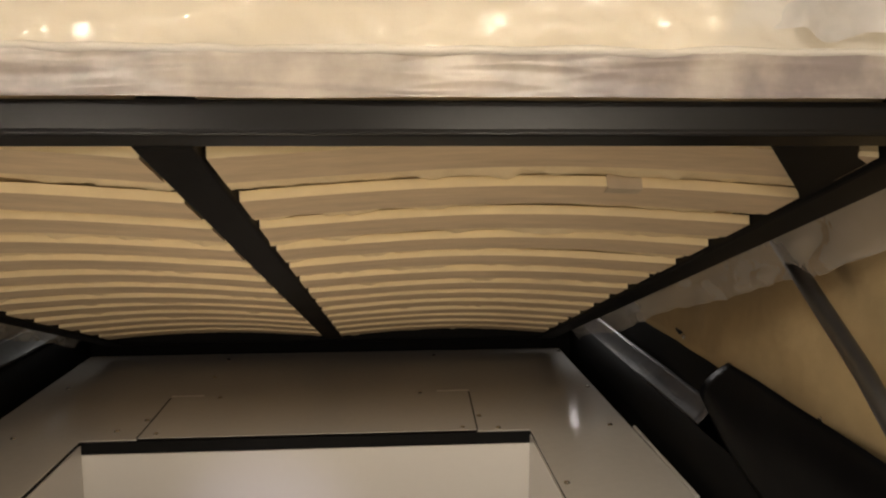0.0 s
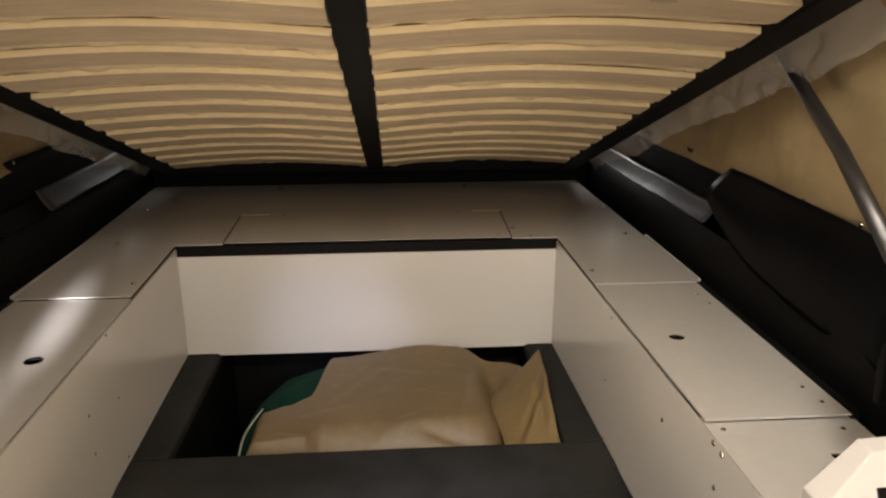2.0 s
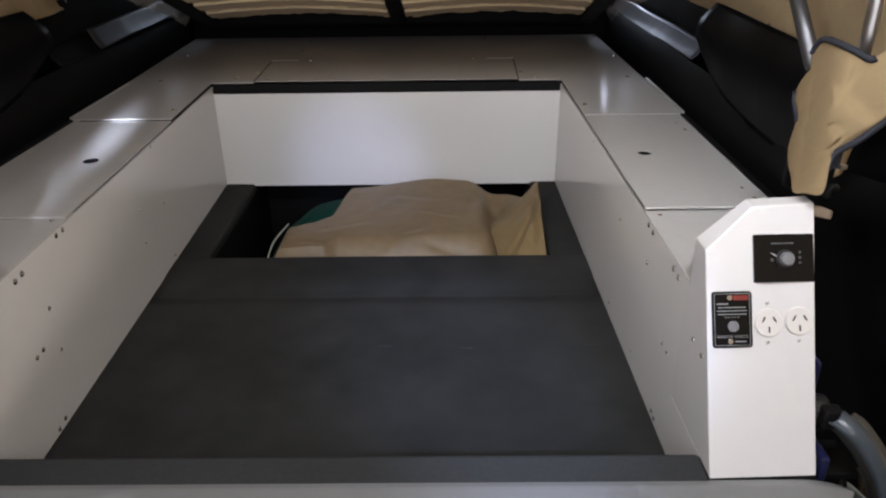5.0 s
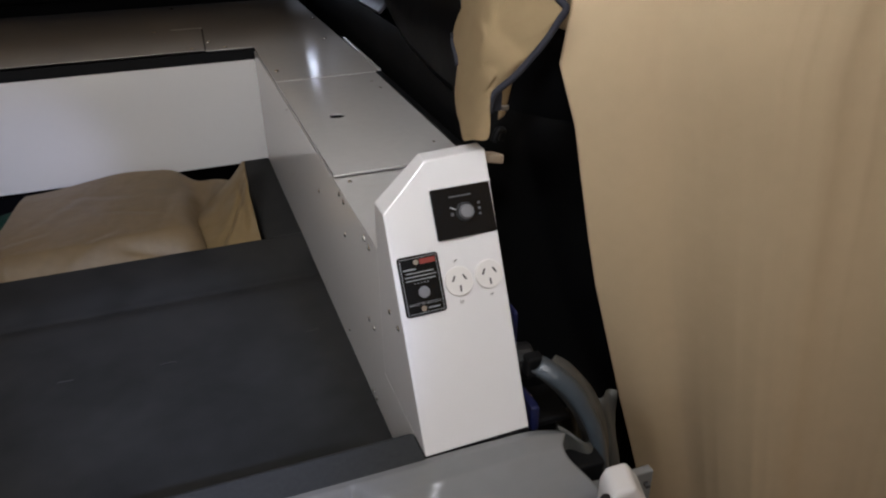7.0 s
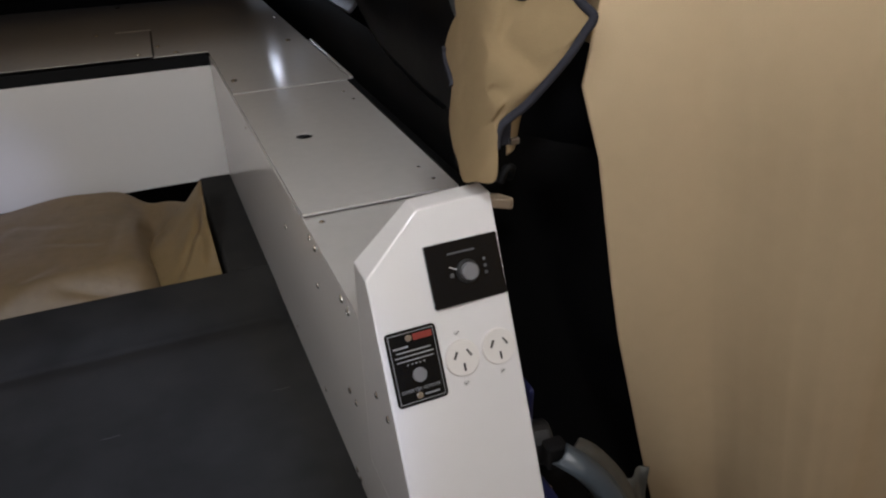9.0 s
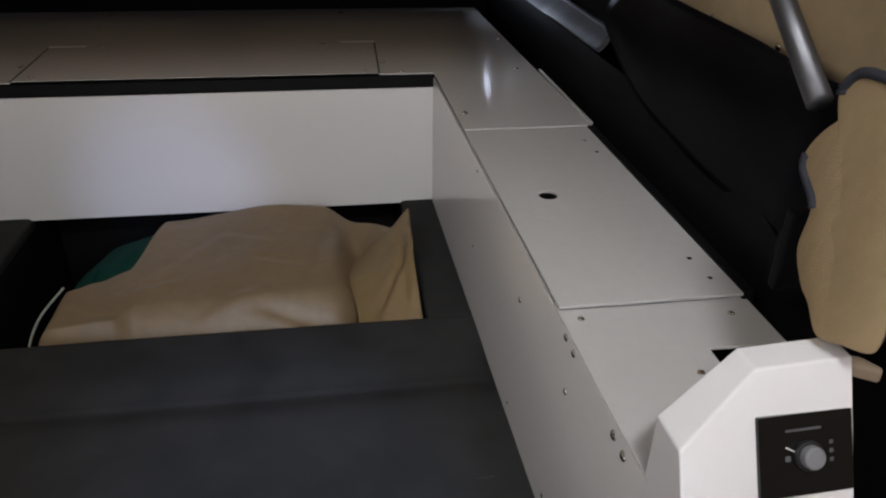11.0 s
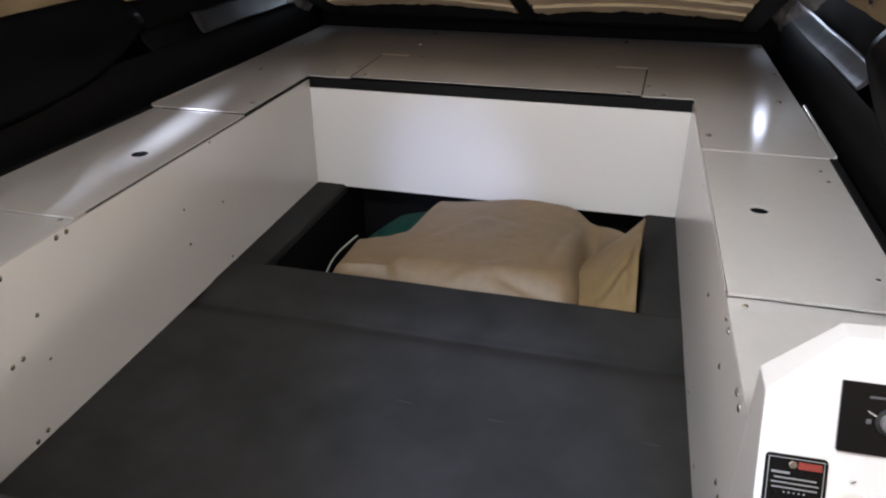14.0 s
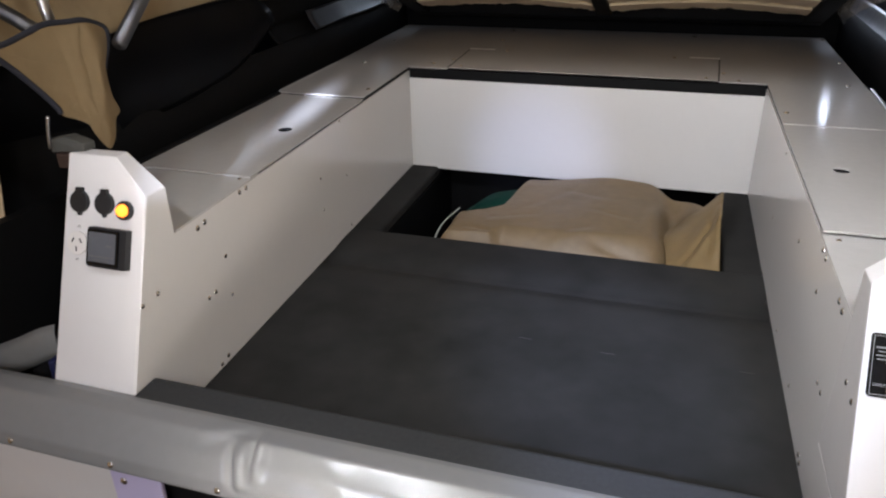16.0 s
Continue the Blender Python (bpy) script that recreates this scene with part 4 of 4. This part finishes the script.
CREASES = ((0.10, 1.60, 0.26, 1.56, .010, .014), (-0.02, 1.58, 0.12, 1.66, .012, .007), (0.20, 1.64, 0.24, 1.86, .014, .010), (-0.20, 1.60, -0.06, 1.575, .009, .007),
           (-0.10, 1.70, 0.06, 1.90, .014, .005), (0.08, 1.75, 0.20, 1.70, .009, .006), (-0.16, 1.655, -0.02, 1.70, .010, .006), (0.00, 1.86, 0.16, 1.80, .012, .005), (0.30, 1.60, 0.335, 1.74, .009, .010))


def bag_top(u, v):
    """A lumpy pillow that rises to its far corner, with a low shoulder."""
    x = lerp(-0.260, 0.395, u)
    y = lerp(1.535, profile(BAG_FAR, u), v)
    z = lerp(0.862, profile(BAG_TOP, u), v ** 0.8)
    rim = min(u / 0.05, (1 - u) / 0.05, (1 - v) / 0.08, 1)
    z -= 0.055 * (1 - max(0, rim)) ** 2
    fold = 0.20 + 0.05 * wob(x * 5, 2.0) + 0.10 * max(0, u - 0.55)
    if v < fold:
        z -= 0.085 * (1 - v / fold) ** 1.4
    z -= 0.080 * math.exp(-((x - 0.282 - 0.04 * (1 - v)) / 0.040) ** 2) * (1.0 - 0.72 * v * v)
    z += 0.006 * wob(x * 5, y * 6) + 0.0009 * (1 - 2 * abs(wob(x * 6 + y * 5, y * 9 - x * 3, 4))) + 0.0005 * (1 - 2 * abs(wob(x * 17 + y * 6, y * 14 - x * 8, 1)))
    for c in CREASES:
        z += 0.4 * crease(x, y, *c)
    z -= 0.012 * (1 - v) * max(0, 0.6 - u)
    return Vector((x, y, z))


def bag_skin():
    bm = sheet(bag_top, 150, 110)
    rim = [e for e in bm.edges if e.is_boundary]
    got = bmesh.ops.extrude_edge_only(bm, edges=rim)
    low = [v for v in got["geom"] if isinstance(v, bmesh.types.BMVert)]
    for v in low:
        v.co.z = 0.452
        v.co.x = lerp(v.co.x, 0.06, 0.08)
        v.co.y = lerp(v.co.y, 1.75, 0.05)
    return bm


part("bag_body", bag_skin(), BAGCAN, bag, smooth=True)


def ear(u, v):
    x = lerp(0.285, 0.396, u) - 0.012 * math.sin(math.pi * v) * u + 0.008 * math.sin(3 * v) - 0.035 * v * (1 - u)
    y = lerp(1.545, 1.805, v) - 0.035 * (1 - u) * v
    z = lerp(0.815, 0.84, u) + 0.088 * v * u ** 1.6 + 0.022 * math.sin(math.pi * v) + 0.008 * wob(x * 20, y * 15, 2)
    return Vector((x, y, z + crease(x, y, 0.31, 1.56, 0.385, 1.70, .008, .010) + crease(x, y, 0.37, 1.57, 0.375, 1.74, .008, .008)))


part("folded_corner", sheet(ear, 30, 44, 0.004), BAGYELLOW, bag, "folded yellowish canvas corner standing up", smooth=True)
gbag = thing("green_bag", "dark green fabric bag with a pale cord hem", "bag")


def gb(u, v):
    a = math.pi * (0.5 + u)
    r = 1 - 0.35 * v ** 3
    return Vector((-0.165 + 0.135 * r * math.cos(a) + 0.10 * (1 + math.cos(a + math.pi)) * .2, 1.735 + 0.165 * r * math.sin(a), lerp(0.455, 0.835, v) + 0.010 * wob(a * 2, v * 4)))


part("bag_body", sheet(gb, 40, 24, 0.004), GREEN, gbag, smooth=True)
part("bag_top", sheet(lambda u, v: Vector((lerp(-0.315, -0.08, u), lerp(1.58, 1.99, v), 0.858 - 0.22 * (v - .5) ** 2 - 0.14 * (1 - u) ** 3 + 0.008 * wob(u * 5, v * 5))), 18, 18, 0.004), GREEN, gbag, smooth=True)
part("cord", tube(curve3([(-0.262, 1.530, 0.800), (-0.263, 1.56, 0.828), (-0.256, 1.61, 0.852), (-0.230, 1.67, 0.872)], 20), 0.0022, 8), CORD, gbag, "pale cord hem", smooth=True)


# ---- tent poles, hinges and their canvas covers ----
def pole(points, r, mat, label):
    ob = thing("tent_pole", label, "tent pole", group="tent poles")
    part("tube", tube(points, r, 16), mat, ob, smooth=True)
    return ob


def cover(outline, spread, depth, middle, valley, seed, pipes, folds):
    """A padded canvas cover with a soft valley and bound edges; its outline is shaped to fit the camera's view."""
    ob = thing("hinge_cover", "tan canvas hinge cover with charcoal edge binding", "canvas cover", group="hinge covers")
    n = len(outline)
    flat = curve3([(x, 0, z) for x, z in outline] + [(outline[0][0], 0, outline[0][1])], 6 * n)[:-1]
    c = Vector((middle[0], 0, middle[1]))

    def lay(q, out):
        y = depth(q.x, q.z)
        # moves the traced outline along sight lines from one camera position
        back, (sight_scale, dx, dz) = y - 0.90, spread
        return Vector((q.x + back * (sight_scale * q.x + dx), y - out, q.z + back * (sight_scale * q.z + dz)))

    m = len(flat)
    v0, v1 = (Vector((x, 0, z)) for x, z in valley)
    for sgn in (1, -1):
        bm = bmesh.new()
        rows = []
        for k in range(1, 25):
            t = k / 24
            row = []
            for p in flat:
                q = c.lerp(p, t)
                h = max(0, min(1, (q - v0).dot(v1 - v0) / (v1 - v0).length_squared))
                off = (q - v0.lerp(v1, h)).length
                d = 0.020 * (1 - t ** 2.6) + 0.007 * wob(q.x * 13, q.z * 11, seed) * (1 - t ** 4) - 0.012 * math.exp(-(off / 0.018) ** 2) * (1 - t ** 6)
                d += (0.003 * wob(q.x * 30 + q.z * 12, q.z * 26, seed + 2) + 0.0018 * (1 - 2 * abs(wob(q.x * 9 - q.z * 9, q.z * 11 + q.x * 5, seed + 5)))) * (1 - t ** 4)
                d += 0.6 * sum(crease(q.x, q.z, *c) for c in folds) * (1 - t ** 4)
                row.append(bm.verts.new(lay(q, sgn * max(d, 0.001) if t < 1 else 0)))
            rows.append(row)
        mid = bm.verts.new(lay(c, sgn * 0.020))
        for j in range(m):
            bm.faces.new((mid, rows[0][j], rows[0][(j + 1) % m]))
            for r0, r1 in zip(rows, rows[1:]):
                bm.faces.new((r0[j], r1[j], r1[(j + 1) % m], r0[(j + 1) % m]))
        part("canvas", bm, COVERCAN, ob, smooth=True)
    for k0, k1 in pipes:
        part("piping", tube([lay(flat[k % m], 0.003) for k in range(int(6 * k0), int(6 * k1) + 1)], 0.0041, 10), PIPING, ob, "charcoal edge binding", smooth=True)
    return ob


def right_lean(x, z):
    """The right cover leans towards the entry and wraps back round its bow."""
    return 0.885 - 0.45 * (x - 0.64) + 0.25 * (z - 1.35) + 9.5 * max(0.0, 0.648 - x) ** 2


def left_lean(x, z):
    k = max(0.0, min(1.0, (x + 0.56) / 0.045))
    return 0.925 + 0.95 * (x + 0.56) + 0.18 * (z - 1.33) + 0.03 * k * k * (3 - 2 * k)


# both outlines and their scales are fitted to the camera's view
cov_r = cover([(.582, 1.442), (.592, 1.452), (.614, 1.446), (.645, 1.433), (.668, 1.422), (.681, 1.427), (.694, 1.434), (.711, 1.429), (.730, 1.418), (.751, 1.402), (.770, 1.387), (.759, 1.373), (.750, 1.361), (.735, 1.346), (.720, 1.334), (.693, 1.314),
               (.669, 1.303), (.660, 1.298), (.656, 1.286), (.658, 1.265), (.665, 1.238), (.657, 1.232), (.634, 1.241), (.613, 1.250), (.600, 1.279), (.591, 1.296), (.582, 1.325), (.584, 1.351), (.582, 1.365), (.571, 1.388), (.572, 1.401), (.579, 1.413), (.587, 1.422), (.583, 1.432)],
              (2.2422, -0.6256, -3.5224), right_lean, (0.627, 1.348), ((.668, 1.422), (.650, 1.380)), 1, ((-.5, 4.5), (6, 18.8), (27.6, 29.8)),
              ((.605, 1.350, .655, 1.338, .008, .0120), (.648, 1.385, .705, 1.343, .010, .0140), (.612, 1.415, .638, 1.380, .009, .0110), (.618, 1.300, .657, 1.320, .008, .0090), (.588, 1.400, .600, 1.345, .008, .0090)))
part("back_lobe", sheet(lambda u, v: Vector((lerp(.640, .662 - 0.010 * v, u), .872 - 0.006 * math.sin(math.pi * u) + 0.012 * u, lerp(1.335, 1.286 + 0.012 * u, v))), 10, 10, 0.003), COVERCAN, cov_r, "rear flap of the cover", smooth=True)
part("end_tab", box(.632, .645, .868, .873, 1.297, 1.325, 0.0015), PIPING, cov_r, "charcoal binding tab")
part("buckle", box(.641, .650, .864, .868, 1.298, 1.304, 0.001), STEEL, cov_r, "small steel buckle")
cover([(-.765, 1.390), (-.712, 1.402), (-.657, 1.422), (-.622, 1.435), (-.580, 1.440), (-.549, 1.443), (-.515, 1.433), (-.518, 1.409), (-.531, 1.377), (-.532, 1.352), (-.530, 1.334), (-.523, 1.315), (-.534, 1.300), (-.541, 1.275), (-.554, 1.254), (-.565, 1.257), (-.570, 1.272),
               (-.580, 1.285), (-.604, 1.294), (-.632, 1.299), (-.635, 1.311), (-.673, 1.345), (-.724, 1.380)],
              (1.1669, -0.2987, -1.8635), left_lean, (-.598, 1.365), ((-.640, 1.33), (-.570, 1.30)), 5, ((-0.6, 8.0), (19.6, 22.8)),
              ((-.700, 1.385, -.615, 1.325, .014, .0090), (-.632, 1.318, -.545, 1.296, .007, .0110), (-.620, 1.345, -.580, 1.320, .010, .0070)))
for s in (1, -1):
    pole([(.676, 1.05, 1.383), (.705, 1.25, 1.495), (.726, 1.495, 1.625), (.735, 1.53, 1.64)] if s > 0 else [(-.578, .99, 1.392), (-.652, 1.25, 1.515), (-.72, 1.495, 1.63)], 0.0115, DARKSTEEL, "dark grey steel tent bow standing in the hinge")
    pole([(.690, 0.962, 1.39), (.697, 0.97, 1.44), (.70, 1.02, 2.33)] if s > 0 else [(-.637, .93, 1.40), (-.652, .935, 1.46), (-.72, 1.0, 2.33)], 0.0085, STEEL, "bright galvanised steel tent bow standing in the hinge")
    pole([(s * .700, 0.900 if s > 0 else 0.960, 1.410), (s * .735, 0.925 if s > 0 else 0.955, 1.432), (s * .775, 0.930, 1.466), (s * 1.20, 0.68, 1.93)], 0.012, DARKSTEEL, "dark grey steel tent bow standing in the hinge")
    hg = thing("hinge_bracket", "dark steel bow hinge on a timber block" if s > 0 else "dark steel bow hinge on a brown block", "hinge", group="hinge brackets")
    if s > 0:
        part("block", prism([(.616, .872, 1.246), (.616, .884, 1.246), (.636, .876, 1.246), (.644, .861, 1.246), (.640, .856, 1.246)], (0, 0, -0.011), 0.002), WOOD, hg, "pale timber block")
        part("hook", tube(curve3([(.632, .866, 1.262), (.636, .864, 1.275), (.646, .870, 1.272), (.648, .880, 1.258)], 12), 0.004, 8), FRAME, hg, "dark bent hook", smooth=True)
    else:
        part("block", box(-.612, -.580, .848, .880, 1.234, 1.258, 0.003), BROWN, hg, "brown timber block")
        part("hook", tube(curve3([(-.594, .836, 1.318), (-.600, .836, 1.300), (-.606, .838, 1.280), (-.612, .842, 1.268)], 12), 0.0022, 8), STEEL, hg, "thin steel hook", smooth=True)
        part("cup", prism([(-.616, .846, 1.259), (-.614, .846, 1.280), (-.590, .852, 1.284), (-.560, .852, 1.275), (-.560, .852, 1.263)], (0.004, 0.020, 0), 0.002), DULLGREY, hg, "dull grey hinge cup")
    part("plate", box(s * .66 - .012, s * .66 + .012, 1.005, 1.017, 1.22, 1.30, 0.003), FRAME, hg)
    part("arm", box(s * .69 - .035, s * .69 + .02, 1.018, 1.030, 1.245, 1.275, 0.003), FRAME, hg)


def ribbon(line, half, thick):
    """A flat band along a line, its width bowed a little."""
    bm = bmesh.new()
    n = Vector((half.x, 0, half.z)).cross(Vector((0, 1, 0))).normalized()
    rows = [[bm.verts.new(p + half * k + Vector((0, -0.006 * (1 - k * k), 0)) + n * 0.002 * wob(p.z * 30, k, 4)) for k in (-1, -.5, 0, .5, 1)] for p in line]
    for q0, q1 in zip(rows, rows[1:]):
        for k in range(4):
            bm.faces.new((q0[k], q1[k], q1[k + 1], q0[k + 1]))
    bm.normal_update()
    bmesh.ops.solidify(bm, geom=list(bm.faces), thickness=thick)
    return bm


# latches and straps beside the housings
for s in (1, -1):
    x0 = 0.628 if s > 0 else -0.594
    la = thing("strap_latch", "blue and black strap latch beside the housing", "latch", group="strap latches")
    part("blue_clip", box(min(x0, x0 + s * .012), max(x0, x0 + s * .007), 0.785, 0.81, 1.015, 1.070, 0.004), BLUE, la, "blue plastic clip")
    part("blue_clip", box(min(x0, x0 + s * .012), max(x0, x0 + s * .012), 0.725, 0.77, 0.930, 0.968, 0.004), BLUE, la, "blue plastic clip")
    part("drum", disc(0.024, 0.030, 20, 0.006), HOLDER, la, m=facing((x0 + s * .003, 0.80, 0.985), (s, -0.2, 0)))
    part("base_plate", box(min(x0, x0 + s * .06), max(x0, x0 + s * .06), 0.735, 0.80, 0.925, 0.935, 0.002), FRAME, la)
    for dx, y, z in ((.038, .812, .965), (.026, .800, .972), (.010, .764, .958)):
        part("bolt", disc(0.005, 0.012, 12, 0.002), CHROME, la, m=facing((x0 + s * dx, y, z), (0, -1, 0.3)))

band = thing("strap", "silver-blue vinyl strap curving down from the latch", "strap", group="straps")
line = curve3([(.640, .742, 1.022), (.657, .724, 1.012), (.680, .713, .984), (.697, .704, .950), (.708, .692, .910), (.715, .684, .850), (.718, .680, .760)], 40)
part("end_tab", box(.630, .652, .744, .762, .998, 1.026, 0.003), TRIMBLK, band, "black stitched end tab")
part("band", ribbon(line, Vector((.0100, .004, .0065)), 0.003), STRAP, band, smooth=True)
apron = thing("vinyl_apron", "dull grey vinyl strip curling down beside the strap", "vinyl strip", group="vinyl aprons")
line = curve3([(.658, .758, 1.004), (.674, .752, .992), (.699, .745, .960), (.719, .738, .920), (.731, .730, .866), (.738, .728, .780)], 40)
part("strip", ribbon(line, Vector((.0190, .004, .0070)), 0.003), DULLGREY, apron, smooth=True)
part("foot", sheet(lambda u, v: Vector((lerp(.690, .780, u) + 0.035 * (1 - v) * u + 0.006 * wob(u * 4, v * 5, 3), 0.768 + 0.014 * wob(u * 5, v * 4, 2) - 0.02 * (1 - v), lerp(.50, lerp(.912, .918, u), v))), 24, 20, 0.002), DULLGREY, apron, "crumpled grey vinyl", smooth=True)
part("tail_fold", sheet(lambda u, v: Vector((lerp(.655, .705, u) + 0.010 * math.sin(3 * v) - 0.012 * (1 - v), 0.700 - 0.045 * (1 - v) + 0.012 * math.sin(5 * u + 2 * v), lerp(.845, lerp(.945, .915, u), v))), 20, 16, 0.002), DULLGREY, apron, "folded tail of the vinyl", smooth=True)
apl = thing("vinyl_apron", "grey vinyl strip, coloured as lit, curling away beside the housing", "vinyl strip", group="vinyl aprons")
line = curve3([(-.625, .775, .972), (-.650, .765, .965), (-.685, .757, .948), (-.735, .750, .927), (-.80, .745, .900), (-.88, .74, .86)], 30)
part("strip", ribbon(line, Vector((-.006, .004, .025)), 0.003), LITGREYV, apl, smooth=True)

post = thing("corner_post", "white plastic post with a black knob", "post")
part("post", prism([(.658, .592, .40), (.658, .592, .930), (.665, .592, .943), (.692, .592, .943), (.712, .592, .912), (.720, .592, .40)], (0.012, 0.042, 0), 0.006, 3), POD, post)
part("knob", disc(0.010, 0.016, 20, 0.003), HOLDER, post, m=facing((.664, .600, .926), (-1, -0.5, 0)))
part("knob", disc(0.004, 0.006, 14, 0.001), HOLDER, post, m=facing((.7225, .616, .912), (1, -0.1, 0.3)))

# lint on the carpet
for i, (x, y) in enumerate(((0.185, 1.151), (0.418, 1.158), (0.034, 1.159))):
    li = thing("lint", "tiny pale thread on the dark carpet", "lint", group="lint")
    pts = [(x + 0.006 * k + 0.002 * wob(k, i), y + 0.003 * wob(k * .7, i + 3), DECK + 0.0012) for k in range(5)]
    part("thread", tube(pts, 0.00035, 5), LINT, li)
